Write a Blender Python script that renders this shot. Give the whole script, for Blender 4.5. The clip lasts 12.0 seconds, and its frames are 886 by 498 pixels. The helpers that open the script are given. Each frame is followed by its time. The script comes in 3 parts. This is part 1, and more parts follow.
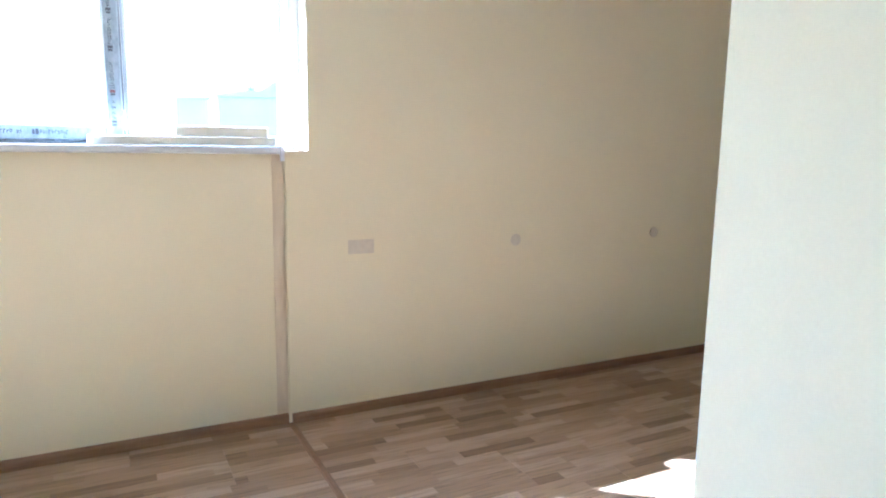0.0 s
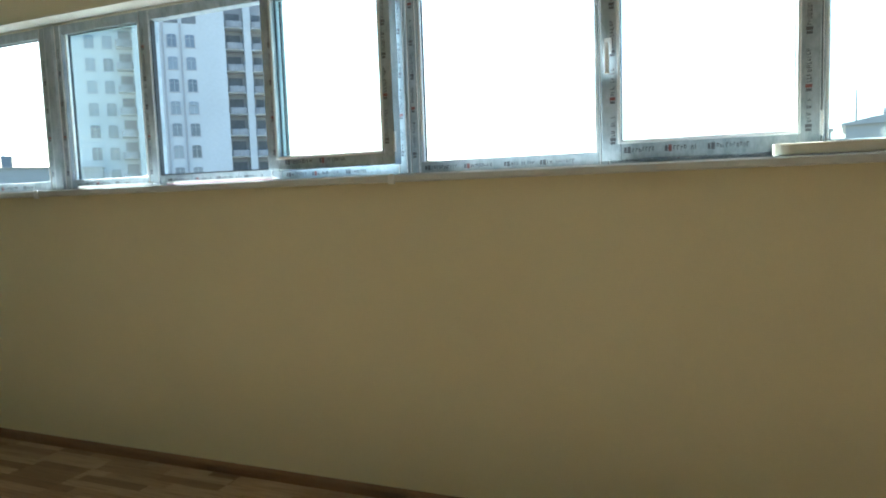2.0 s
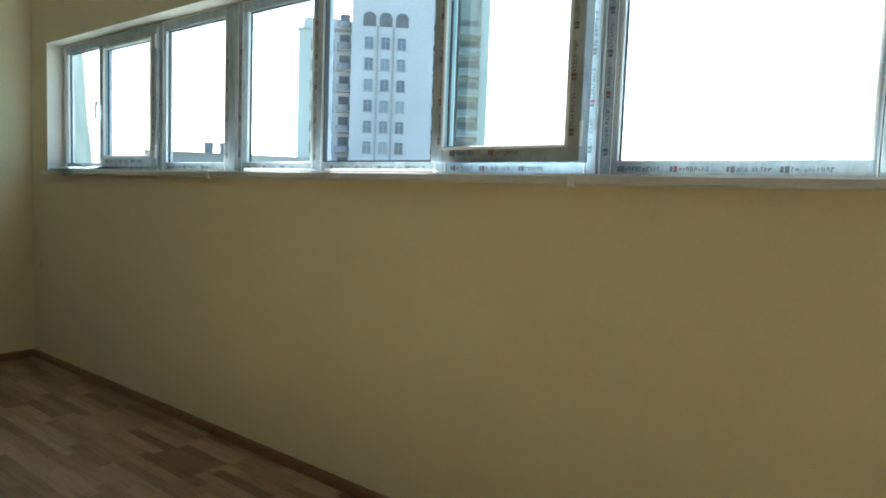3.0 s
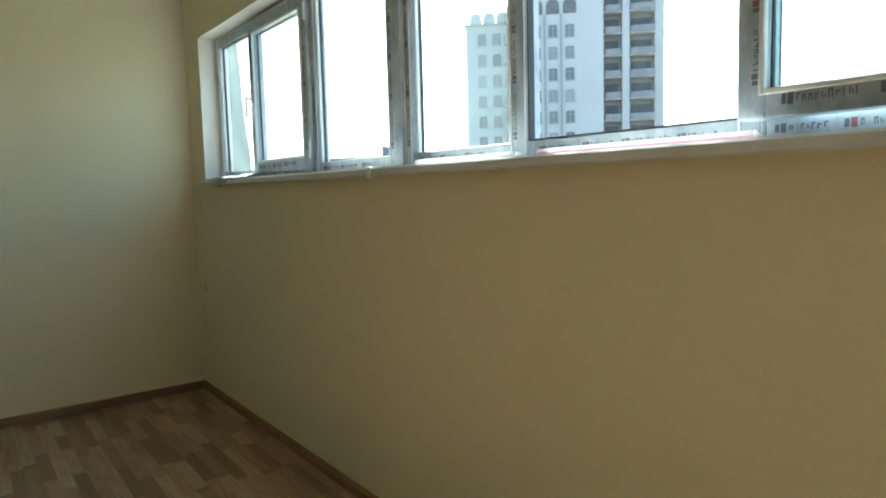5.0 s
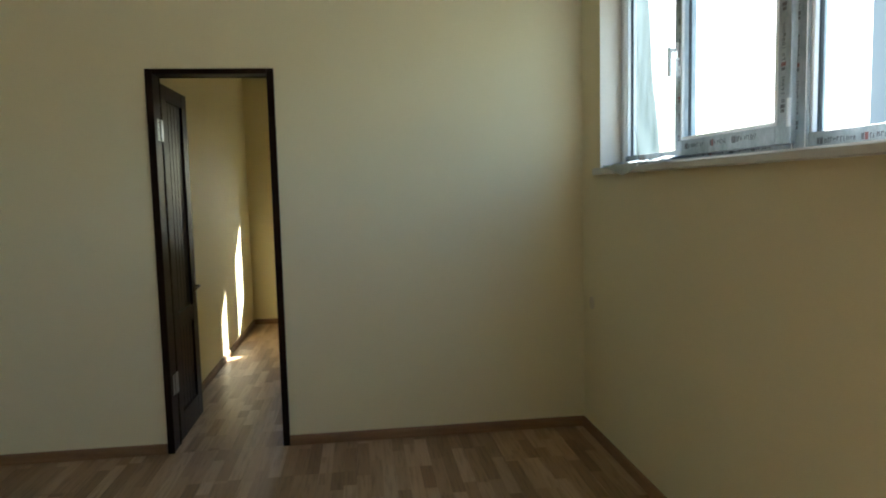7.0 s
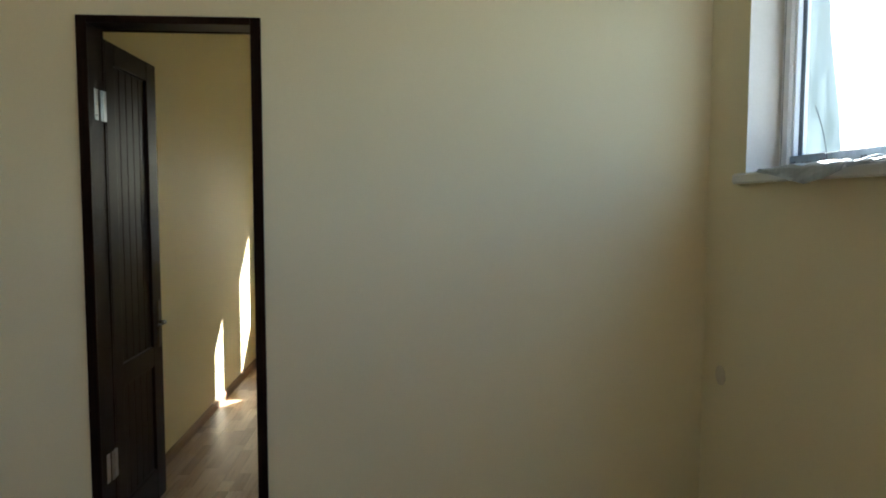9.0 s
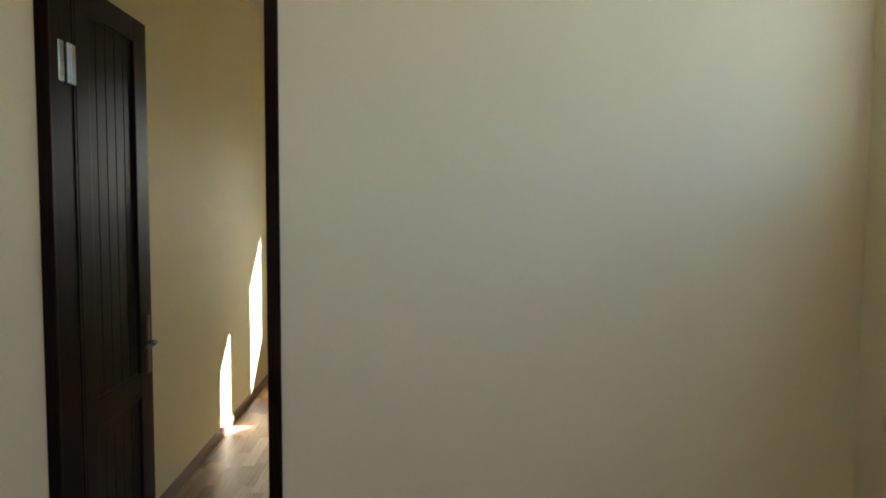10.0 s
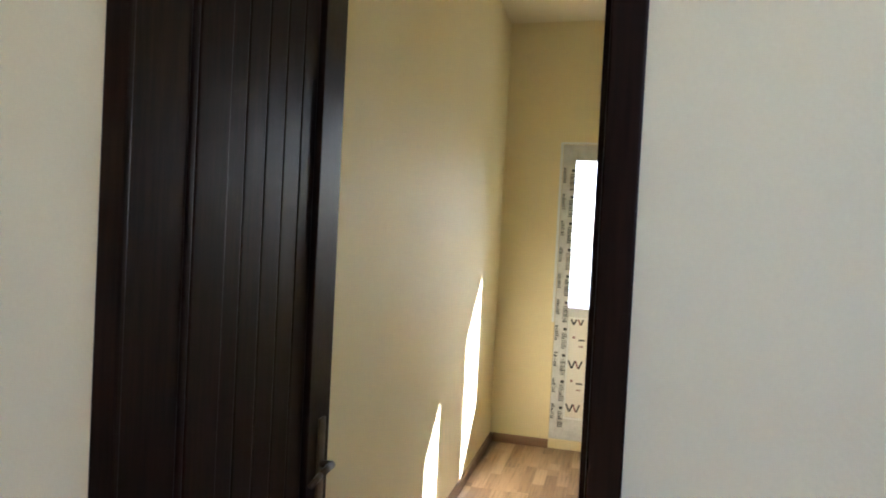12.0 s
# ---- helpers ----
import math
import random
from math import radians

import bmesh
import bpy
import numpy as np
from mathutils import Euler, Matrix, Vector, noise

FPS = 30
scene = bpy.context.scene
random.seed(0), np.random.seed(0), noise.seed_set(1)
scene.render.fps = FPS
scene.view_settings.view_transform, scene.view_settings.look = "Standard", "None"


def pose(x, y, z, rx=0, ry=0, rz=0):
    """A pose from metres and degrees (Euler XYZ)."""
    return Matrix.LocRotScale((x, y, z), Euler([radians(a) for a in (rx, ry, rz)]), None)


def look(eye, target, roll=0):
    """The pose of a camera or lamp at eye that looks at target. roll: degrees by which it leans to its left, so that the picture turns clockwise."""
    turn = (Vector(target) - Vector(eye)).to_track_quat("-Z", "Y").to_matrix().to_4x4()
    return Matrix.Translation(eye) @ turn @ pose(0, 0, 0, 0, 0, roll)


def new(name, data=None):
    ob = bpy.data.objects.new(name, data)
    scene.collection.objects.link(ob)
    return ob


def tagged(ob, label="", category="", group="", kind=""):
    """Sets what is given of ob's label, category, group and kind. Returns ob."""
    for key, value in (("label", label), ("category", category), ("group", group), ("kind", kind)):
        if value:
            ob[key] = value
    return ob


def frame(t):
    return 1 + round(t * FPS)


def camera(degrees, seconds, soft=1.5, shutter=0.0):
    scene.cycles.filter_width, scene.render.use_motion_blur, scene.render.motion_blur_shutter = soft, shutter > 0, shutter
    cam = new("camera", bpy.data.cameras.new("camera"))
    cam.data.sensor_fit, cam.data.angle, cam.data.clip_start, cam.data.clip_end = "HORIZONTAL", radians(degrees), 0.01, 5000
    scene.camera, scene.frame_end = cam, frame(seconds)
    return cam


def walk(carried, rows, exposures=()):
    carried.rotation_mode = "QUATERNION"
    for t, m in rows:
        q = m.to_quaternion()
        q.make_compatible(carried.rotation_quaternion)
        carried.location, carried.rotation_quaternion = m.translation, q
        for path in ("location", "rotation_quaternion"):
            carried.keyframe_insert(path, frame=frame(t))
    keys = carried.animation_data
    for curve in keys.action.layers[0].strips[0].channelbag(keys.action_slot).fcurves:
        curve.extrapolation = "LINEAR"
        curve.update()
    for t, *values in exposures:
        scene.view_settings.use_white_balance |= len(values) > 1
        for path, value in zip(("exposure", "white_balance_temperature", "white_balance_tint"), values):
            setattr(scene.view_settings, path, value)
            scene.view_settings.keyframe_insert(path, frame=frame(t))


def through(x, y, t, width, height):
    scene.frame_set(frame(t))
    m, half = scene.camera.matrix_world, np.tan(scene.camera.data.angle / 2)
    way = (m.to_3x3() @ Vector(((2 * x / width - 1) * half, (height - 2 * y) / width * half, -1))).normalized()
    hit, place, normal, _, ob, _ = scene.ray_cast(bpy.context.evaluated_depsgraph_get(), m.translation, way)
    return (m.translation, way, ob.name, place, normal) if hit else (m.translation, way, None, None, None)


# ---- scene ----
cam = camera(67.4, 12.0, soft=2.0)
PATH = [
    (0, (6.388, -3.518, 1.542), (7.287, -1.758, 1.234), 0.9),
    (0.5, (6.33, -3.252, 1.54), (6.894, -1.345, 1.326), -1.75),
    (1, (6.504, -3.035, 1.501), (6.27, -1.057, 1.314), -0.2),
    (1.5, (6.271, -2.89, 1.423), (5.625, -1.004, 1.269), -0.1),
    (2, (6.133, -2.692, 1.439), (5.376, -0.849, 1.265), -2.0),
    (2.5, (6.024, -2.404, 1.416), (4.965, -0.717, 1.238), -0.3),
    (2.7, (5.988, -2.303, 1.43), (4.828, -0.681, 1.285), 1.2),
    (4.3, (5.321, -1.619, 1.396), (3.884, -0.257, 1.116), -0.2),
    (4.5, (5.213, -1.55, 1.395), (3.676, -0.299, 1.124), -0.9),
    (5, (4.94, -1.463, 1.428), (3.347, -0.269, 1.246), -1.5),
    (5.5, (4.69, -1.392, 1.413), (2.976, -0.372, 1.267), -1.1),
    (6, (4.417, -1.335, 1.423), (2.497, -0.791, 1.292), 0.6),
    (6.5, (4.067, -1.329, 1.416), (2.119, -0.913, 1.23), -1.8),
    (7, (3.751, -1.29, 1.426), (1.774, -1.047, 1.248), -1.4),
    (7.2, (3.635, -1.243, 1.44), (1.646, -1.118, 1.265), -0.3),
    (8.8, (2.678, -1.19, 1.412), (0.693, -1.049, 1.218), 0.4),
    (9, (2.564, -1.207, 1.418), (0.572, -1.084, 1.278), 0.1),
    (9.5, (2.253, -1.305, 1.407), (0.272, -1.066, 1.268), -0.3),
    (10, (1.926, -1.348, 1.37), (-0.068, -1.259, 1.245), 0.3),
    (10.5, (1.564, -1.425, 1.405), (-0.427, -1.592, 1.3), 1.0),
    (11, (1.321, -1.574, 1.391), (-0.674, -1.649, 1.273), 0.3),
    (11.5, (1.018, -1.663, 1.394), (-0.962, -1.944, 1.338), 0.1),
    (12, (0.729, -1.751, 1.375), (-1.207, -2.25, 1.327), 2.9),
]
EXPOSURES = [(0.0, 5.17, 4300, 14), (0.5, 4.72, 4100, 10), (1.0, 4.05, 4050, 2), (1.5, 3.5, 4800, -3), (2.5, 3.22, 5450, -4), (6.0, 3.38, 5850, -1), (7.0, 3.42, 5850, 4), (9.0, 3.55, 5700, 9), (9.5, 3.68, 5650, 10), (10.0, 3.85, 5700, 12), (10.5, 4.1, 5850, 14), (11.0, 4.34, 5500, 17), (12.0, 4.58, 5250, 20)]
walk(cam, [(t, look(e, g, r)) for t, e, g, r in PATH], exposures=EXPOSURES)

# ---- light ----
world = bpy.data.worlds.new("sky")
scene.world = world
world.use_nodes = True
wn, wl = world.node_tree.nodes, world.node_tree.links
sky = wn.new("ShaderNodeTexSky")
sky.sky_type = "NISHITA"
sky.sun_disc = False
sky.sun_elevation, sky.sun_rotation = radians(37.3), radians(-50.6)
sky.air_density, sky.dust_density, sky.ozone_density = 1.0, 2.0, 1.0
wn["Background"].inputs["Strength"].default_value = 0.07
wl.new(sky.outputs[0], wn["Background"].inputs["Color"])

sun = new("sun", bpy.data.lights.new("sun", "SUN"))
sun.data.energy, sun.data.angle, sun.data.color = 5.0, radians(0.8), (1.0, 0.94, 0.85)
sun.matrix_world = look((-35, 28, 30), (-35 + 1.0, 28 - 0.82, 30 - 0.985))

# ---- materials ----


def mat(name, color, rough=0.6, spec=0.4, metal=0.0):
    m = bpy.data.materials.new(name)
    m.use_nodes = True
    b = m.node_tree.nodes["Principled BSDF"]
    b.inputs["Base Color"].default_value = (*color, 1)
    b.inputs["Roughness"].default_value = rough
    b.inputs["Specular IOR Level"].default_value = spec
    b.inputs["Metallic"].default_value = metal
    return m, m.node_tree.nodes, m.node_tree.links, b


def noise_node(n, l, scale, detail=4, coord="Object", stretch=(1, 1, 1)):
    tc = n.new("ShaderNodeTexCoord")
    mp = n.new("ShaderNodeMapping")
    mp.inputs["Scale"].default_value = stretch
    nz = n.new("ShaderNodeTexNoise")
    nz.inputs["Scale"].default_value = scale
    nz.inputs["Detail"].default_value = detail
    l.new(tc.outputs[coord], mp.inputs["Vector"])
    l.new(mp.outputs["Vector"], nz.inputs["Vector"])
    return nz


def ramp(n, l, fac, stops):
    r = n.new("ShaderNodeValToRGB")
    e = r.color_ramp.elements
    e[0].position, e[0].color = stops[0][0], (*stops[0][1], 1)
    e[1].position, e[1].color = stops[-1][0], (*stops[-1][1], 1)
    for p, c in stops[1:-1]:
        k = e.new(p)
        k.color = (*c, 1)
    l.new(fac, r.inputs["Fac"])
    return r


def bump(n, l, b, height, strength, dist=0.002):
    k = n.new("ShaderNodeBump")
    k.inputs["Strength"].default_value = strength
    k.inputs["Distance"].default_value = dist
    l.new(height, k.inputs["Height"])
    l.new(k.outputs["Normal"], b.inputs["Normal"])


def mottled(name, dark, light, rough, big, fine, bump_strength, spec=0.4, stretch=(1, 1, 1), metal=0.0, dist=0.002):
    """A surface with broad mottling and a fine grain."""
    m, n, l, b = mat(name, light, rough, spec, metal)
    a = noise_node(n, l, big, 3, stretch=stretch)
    f = noise_node(n, l, fine, 5, stretch=stretch)
    mx = n.new("ShaderNodeMix")
    mx.inputs["Factor"].default_value = 0.35
    l.new(a.outputs["Fac"], mx.inputs["A"])
    l.new(f.outputs["Fac"], mx.inputs["B"])
    r = ramp(n, l, mx.outputs["Result"], [(0.3, dark), (0.7, light)])
    l.new(r.outputs["Color"], b.inputs["Base Color"])
    bump(n, l, b, f.outputs["Fac"], bump_strength, dist)
    return m


PAINT = mottled("cream_wall_paint", (0.73, 0.675, 0.467), (0.79, 0.735, 0.522), 0.58, 1.1, 170, 0.14, spec=0.22)
PAINT2 = mottled("honey_wall_paint", (0.74, 0.64, 0.38), (0.80, 0.70, 0.43), 0.6, 1.1, 170, 0.14, spec=0.2)
DARK_STRIP = mottled("darker_wall_strip", (0.56, 0.48, 0.34), (0.68, 0.60, 0.43), 0.7, 6, 60, 0.3, stretch=(6, 1, 0.6))
CEIL = mottled("white_ceiling_paint", (0.76, 0.74, 0.68), (0.82, 0.80, 0.75), 0.7, 1.3, 150, 0.1)
CEIL_WARM = mottled("cream_ceiling_paint", (0.76, 0.69, 0.48), (0.81, 0.75, 0.55), 0.7, 1.3, 150, 0.1)
REVEAL = mottled("white_plaster", (0.74, 0.72, 0.66), (0.83, 0.81, 0.76), 0.65, 3, 120, 0.2)
SILL = mottled("white_sill_board", (0.58, 0.60, 0.61), (0.66, 0.68, 0.68), 0.35, 4, 60, 0.03)


def hung_film():
    """Cloudy film: light from outside glows through its creases."""
    m, n, l, b = mat("cloudy_hung_film", (0.42, 0.48, 0.50), 0.4)
    nz = noise_node(n, l, 11, 5, stretch=(2, 1, 0.5))
    r = ramp(n, l, nz.outputs["Fac"], [(0.3, (0.050, 0.065, 0.074)), (0.7, (0.118, 0.142, 0.158))])
    t, mx = n.new("ShaderNodeBsdfTranslucent"), n.new("ShaderNodeMixShader")
    l.new(r.outputs["Color"], t.inputs["Color"])
    mx.inputs[0].default_value = 0.6
    bump(n, l, b, nz.outputs["Fac"], 0.4, 0.01)
    l.new(b.outputs[0], mx.inputs[1])
    l.new(t.outputs[0], mx.inputs[2])
    l.new(mx.outputs[0], n["Material Output"].inputs["Surface"])
    return m




def lit_film(name, color, through):
    """Thin plastic film: part of the light from behind comes through it."""
    m, n, l, b = mat(name, color, 0.3)
    t, mx = n.new("ShaderNodeBsdfTranslucent"), n.new("ShaderNodeMixShader")
    nz = noise_node(n, l, 24, 4)
    r = ramp(n, l, nz.outputs["Fac"], [(0.3, tuple(c * 0.8 for c in color)), (0.7, color)])
    l.new(r.outputs["Color"], b.inputs["Base Color"])
    l.new(r.outputs["Color"], t.inputs["Color"])
    mx.inputs[0].default_value = through
    l.new(b.outputs[0], mx.inputs[1])
    l.new(t.outputs[0], mx.inputs[2])
    l.new(mx.outputs[0], n["Material Output"].inputs["Surface"])
    return m


SHEET = hung_film()
PINK = lit_film("pink_film", (0.80, 0.42, 0.58), 0.4)
STRIP = lit_film("white_film", (0.86, 0.86, 0.86), 0.5)
PVC = mottled("white_pvc", (0.74, 0.77, 0.79), (0.82, 0.84, 0.85), 0.3, 4, 60, 0.02)
FILMED = mottled("pvc_under_blue_film", (0.25, 0.315, 0.375), (0.52, 0.59, 0.645), 0.3, 22, 130, 0.35, spec=0.5, stretch=(1, 1, 0.45))
FILM_WHITE = mottled("pvc_under_clear_film", (0.54, 0.55, 0.55), (0.76, 0.77, 0.77), 0.25, 14, 70, 0.15, spec=0.6)
GASKET = mat("dark_gasket", (0.05, 0.055, 0.06), 0.7)[0]
INK = mat("film_ink", (0.125, 0.135, 0.16), 0.5)[0]
INK_BLACK = mat("black_film_ink", (0.025, 0.025, 0.03), 0.5)[0]
INK_RED = mat("film_ink_red", (0.24, 0.10, 0.10), 0.5)[0]
FOAM = mottled("cream_foam_board", (0.80, 0.78, 0.66), (0.88, 0.87, 0.77), 0.8, 12, 300, 0.5)
CHROME = mottled("brushed_steel", (0.38, 0.38, 0.38), (0.62, 0.62, 0.61), 0.28, 20, 250, 0.05, metal=1.0)
DARKMETAL = mottled("dark_bronze", (0.06, 0.045, 0.035), (0.12, 0.09, 0.06), 0.35, 25, 200, 0.05, metal=0.8)
CUP = mottled("grey_plastic", (0.585, 0.54, 0.43), (0.665, 0.615, 0.49), 0.6, 30, 200, 0.1)
SKIRT = mottled("brown_wood_skirting", (0.17, 0.098, 0.050), (0.30, 0.182, 0.098), 0.45, 3, 40, 0.1, stretch=(1, 1, 12))
SUB = mat("screed", (0.10, 0.075, 0.05), 0.9)[0]
GROUND = mottled("distant_ground", (0.10, 0.11, 0.08), (0.24, 0.22, 0.19), 0.95, 0.02, 0.3, 0.0)
RENDER = mottled("pale_tower_render", (0.33, 0.34, 0.34), (0.41, 0.42, 0.425), 0.85, 0.12, 2.5, 0.1)
RENDER2 = mottled("grey_tower_render", (0.22, 0.22, 0.225), (0.29, 0.29, 0.295), 0.85, 0.15, 2.0, 0.1)
DARKWIN, _n, _l, _b = mat("far_window_glass", (0.15, 0.165, 0.185), 0.15, 0.6)
_r = ramp(_n, _l, _n.new("ShaderNodeObjectInfo").outputs["Random"], [(0.1, (0.05, 0.057, 0.068)), (0.6, (0.105, 0.118, 0.135)), (0.95, (0.18, 0.195, 0.21))])
_l.new(_r.outputs["Color"], _b.inputs["Base Color"])
# dark tone for the shade inside the tower's loggias and top arches
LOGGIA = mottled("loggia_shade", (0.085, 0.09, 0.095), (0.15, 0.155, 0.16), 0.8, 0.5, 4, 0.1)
PARAPET = mottled("grey_balcony_parapet", (0.15, 0.155, 0.165), (0.25, 0.255, 0.265), 0.8, 0.5, 4, 0.1)
ROOF_PALE = mottled("pale_roof_sheet", (0.20, 0.20, 0.205), (0.27, 0.27, 0.275), 0.7, 0.6, 8, 0.1)
ROOF = mottled("grey_roof_sheet", (0.07, 0.07, 0.075), (0.12, 0.12, 0.125), 0.7, 0.6, 8, 0.1)
TANK = mottled("tank_plastic", (0.10, 0.11, 0.13), (0.16, 0.17, 0.19), 0.5, 0.8, 8, 0.1)


def espresso():
    m, n, l, b = mat("espresso_wood", (0.010, 0.005, 0.0035), 0.30, 0.09)
    a = noise_node(n, l, 7, 6, stretch=(18, 18, 1))
    f = noise_node(n, l, 55, 4, stretch=(10, 10, 1))
    r = ramp(n, l, a.outputs["Fac"], [(0.3, (0.0045, 0.0018, 0.0011)), (0.7, (0.016, 0.0062, 0.0038))])
    l.new(r.outputs["Color"], b.inputs["Base Color"])
    rr = ramp(n, l, f.outputs["Fac"], [(0.3, (0.28,) * 3), (0.7, (0.42,) * 3)])
    l.new(rr.outputs["Color"], b.inputs["Roughness"])
    bump(n, l, b, f.outputs["Fac"], 0.12, 0.001)
    return m


def laminate():
    """Three-strip oak laminate: strips of uneven tone inside every plank, with grain along it."""
    m, n, l, b = mat("oak_laminate", (0.33, 0.22, 0.13), 0.42, 0.4)
    tc = n.new("ShaderNodeTexCoord")
    oi = n.new("ShaderNodeObjectInfo")
    sep = n.new("ShaderNodeSeparateXYZ")
    l.new(tc.outputs["Object"], sep.inputs[0])

    def op(kind, a, bb=None, c=None):
        k = n.new("ShaderNodeMath")
        k.operation = kind
        for i, v in enumerate((a, bb, c)):
            if v is None:
                continue
            if isinstance(v, (int, float)):
                k.inputs[i].default_value = v
            else:
                l.new(v, k.inputs[i])
        return k.outputs[0]

    strip = op("FLOOR", op("DIVIDE", op("ADD", sep.outputs["Y"], 0.0965), 0.0643))
    seed = op("ADD", op("MULTIPLY", strip, 3.7), op("MULTIPLY", oi.outputs["Random"], 91.0))
    w1 = n.new("ShaderNodeTexWhiteNoise")
    w1.noise_dimensions = "1D"
    l.new(seed, w1.inputs["W"])
    along = op("ADD", op("DIVIDE", sep.outputs["X"], 0.43), op("MULTIPLY", w1.outputs["Value"], 3.0))
    block = op("FLOOR", along)
    w2 = n.new("ShaderNodeTexWhiteNoise")
    w2.noise_dimensions = "2D"
    cv = n.new("ShaderNodeCombineXYZ")
    l.new(seed, cv.inputs[0])
    l.new(block, cv.inputs[1])
    l.new(cv.outputs[0], w2.inputs["Vector"])
    tone = ramp(n, l, w2.outputs["Value"], [(0.0, (0.20, 0.125, 0.070)), (0.3, (0.30, 0.20, 0.118)), (0.65, (0.37, 0.255, 0.155)), (1.0, (0.45, 0.325, 0.21))])
    off = n.new("ShaderNodeCombineXYZ")
    l.new(op("MULTIPLY", w2.outputs["Value"], 40.0), off.inputs[0])
    l.new(op("MULTIPLY", oi.outputs["Random"], 70.0), off.inputs[2])
    vadd = n.new("ShaderNodeVectorMath")
    l.new(tc.outputs["Object"], vadd.inputs[0])
    l.new(off.outputs[0], vadd.inputs[1])
    mp = n.new("ShaderNodeMapping")
    mp.inputs["Scale"].default_value = (1.0, 14, 1)
    l.new(vadd.outputs[0], mp.inputs["Vector"])
    g = n.new("ShaderNodeTexNoise")
    g.inputs["Scale"].default_value, g.inputs["Detail"].default_value = 5, 7
    l.new(mp.outputs[0], g.inputs["Vector"])
    grain = ramp(n, l, g.outputs["Fac"], [(0.25, (0.62, 0.58, 0.54)), (0.5, (1, 1, 1)), (0.8, (1.12, 1.1, 1.06))])
    mx = n.new("ShaderNodeMix")
    mx.data_type, mx.blend_type = "RGBA", "MULTIPLY"
    mx.inputs["Factor"].default_value = 1.0
    l.new(tone.outputs["Color"], mx.inputs["A"])
    l.new(grain.outputs["Color"], mx.inputs["B"])
    l.new(mx.outputs["Result"], b.inputs["Base Color"])
    bump(n, l, b, g.outputs["Fac"], 0.08, 0.001)
    return m


def glass(name, tint, dust=0.0):
    """Clear pane; dust scatters a share of the daylight from behind."""
    m = bpy.data.materials.new(name)
    m.use_nodes = True
    n, l = m.node_tree.nodes, m.node_tree.links
    n.remove(n["Principled BSDF"])
    t, g, f, mx = n.new("ShaderNodeBsdfTransparent"), n.new("ShaderNodeBsdfGlossy"), n.new("ShaderNodeLayerWeight"), n.new("ShaderNodeMixShader")
    p, q = n.new("ShaderNodeMath"), n.new("ShaderNodeMath")
    p.operation, p.inputs[1].default_value = "POWER", 5.0
    q.operation, q.inputs[1].default_value, q.inputs[2].default_value = "MULTIPLY_ADD", 0.45, 0.03
    t.inputs["Color"].default_value = (*tint, 1)
    g.inputs["Roughness"].default_value = 0.02
    f.inputs["Blend"].default_value = 0.5
    l.new(f.outputs["Facing"], p.inputs[0])
    l.new(p.outputs[0], q.inputs[0])
    l.new(q.outputs[0], mx.inputs[0])
    l.new(t.outputs[0], mx.inputs[1])
    l.new(g.outputs[0], mx.inputs[2])
    out = mx.outputs[0]
    if dust:
        d, dm = n.new("ShaderNodeBsdfTranslucent"), n.new("ShaderNodeMixShader")
        d.inputs["Color"].default_value = (0.80, 0.84, 0.83, 1)
        nz = noise_node(n, l, 5, 5)
        r = ramp(n, l, nz.outputs["Fac"], [(0.3, (dust * 0.7,) * 3), (0.7, (dust * 1.3,) * 3)])
        l.new(r.outputs["Color"], dm.inputs[0])
        l.new(out, dm.inputs[1])
        l.new(d.outputs[0], dm.inputs[2])
        out = dm.outputs[0]
    l.new(out, n["Material Output"].inputs["Surface"])
    return m


def sheet_film():
    """Cloudy polythene: half see-through, half scattering."""
    m = bpy.data.materials.new("cloudy_polythene")
    m.use_nodes = True
    n, l = m.node_tree.nodes, m.node_tree.links
    b = n["Principled BSDF"]
    b.inputs["Base Color"].default_value = (0.46, 0.52, 0.57, 1)
    b.inputs["Roughness"].default_value = 0.25
    t, mx = n.new("ShaderNodeBsdfTransparent"), n.new("ShaderNodeMixShader")
    nz = noise_node(n, l, 16, 5, stretch=(2, 1, 0.7))
    r = ramp(n, l, nz.outputs["Fac"], [(0.3, (0.68,) * 3), (0.7, (0.94,) * 3)])
    l.new(r.outputs["Color"], mx.inputs[0])
    l.new(t.outputs[0], mx.inputs[1])
    l.new(b.outputs[0], mx.inputs[2])
    l.new(mx.outputs[0], n["Material Output"].inputs["Surface"])
    return m


ESPRESSO, OAK = espresso(), laminate()
PANE, PANE_TINT, POLY = glass("clear_glass", (0.93, 0.96, 0.95)), glass("dusty_greenish_glass", (0.88, 0.945, 0.93), 0.013), sheet_film()

# ---- helpers for meshes ----


def box(bm, x0, x1, y0, y1, z0, z1, bevel=0.0, seg=1):
    vs = [bm.verts.new(p) for p in ((x0, y0, z0), (x1, y0, z0), (x1, y1, z0), (x0, y1, z0), (x0, y0, z1), (x1, y0, z1), (x1, y1, z1), (x0, y1, z1))]
    fs = [bm.faces.new([vs[i] for i in q]) for q in ((3, 2, 1, 0), (4, 5, 6, 7), (0, 1, 5, 4), (1, 2, 6, 5), (2, 3, 7, 6), (3, 0, 4, 7))]
    if bevel:
        bmesh.ops.bevel(bm, geom=list({e for f in fs for e in f.edges}), offset=bevel, segments=seg, affect="EDGES", profile=0.6)


def cyl(bm, p, q, r, r2=None, n=16):
    p, q = Vector(p), Vector(q)
    m = Matrix.Translation((p + q) / 2) @ (q - p).to_track_quat("Z", "Y").to_matrix().to_4x4()
    bmesh.ops.create_cone(bm, cap_ends=True, segments=n, radius1=r, radius2=r if r2 is None else r2, depth=(q - p).length, matrix=m)


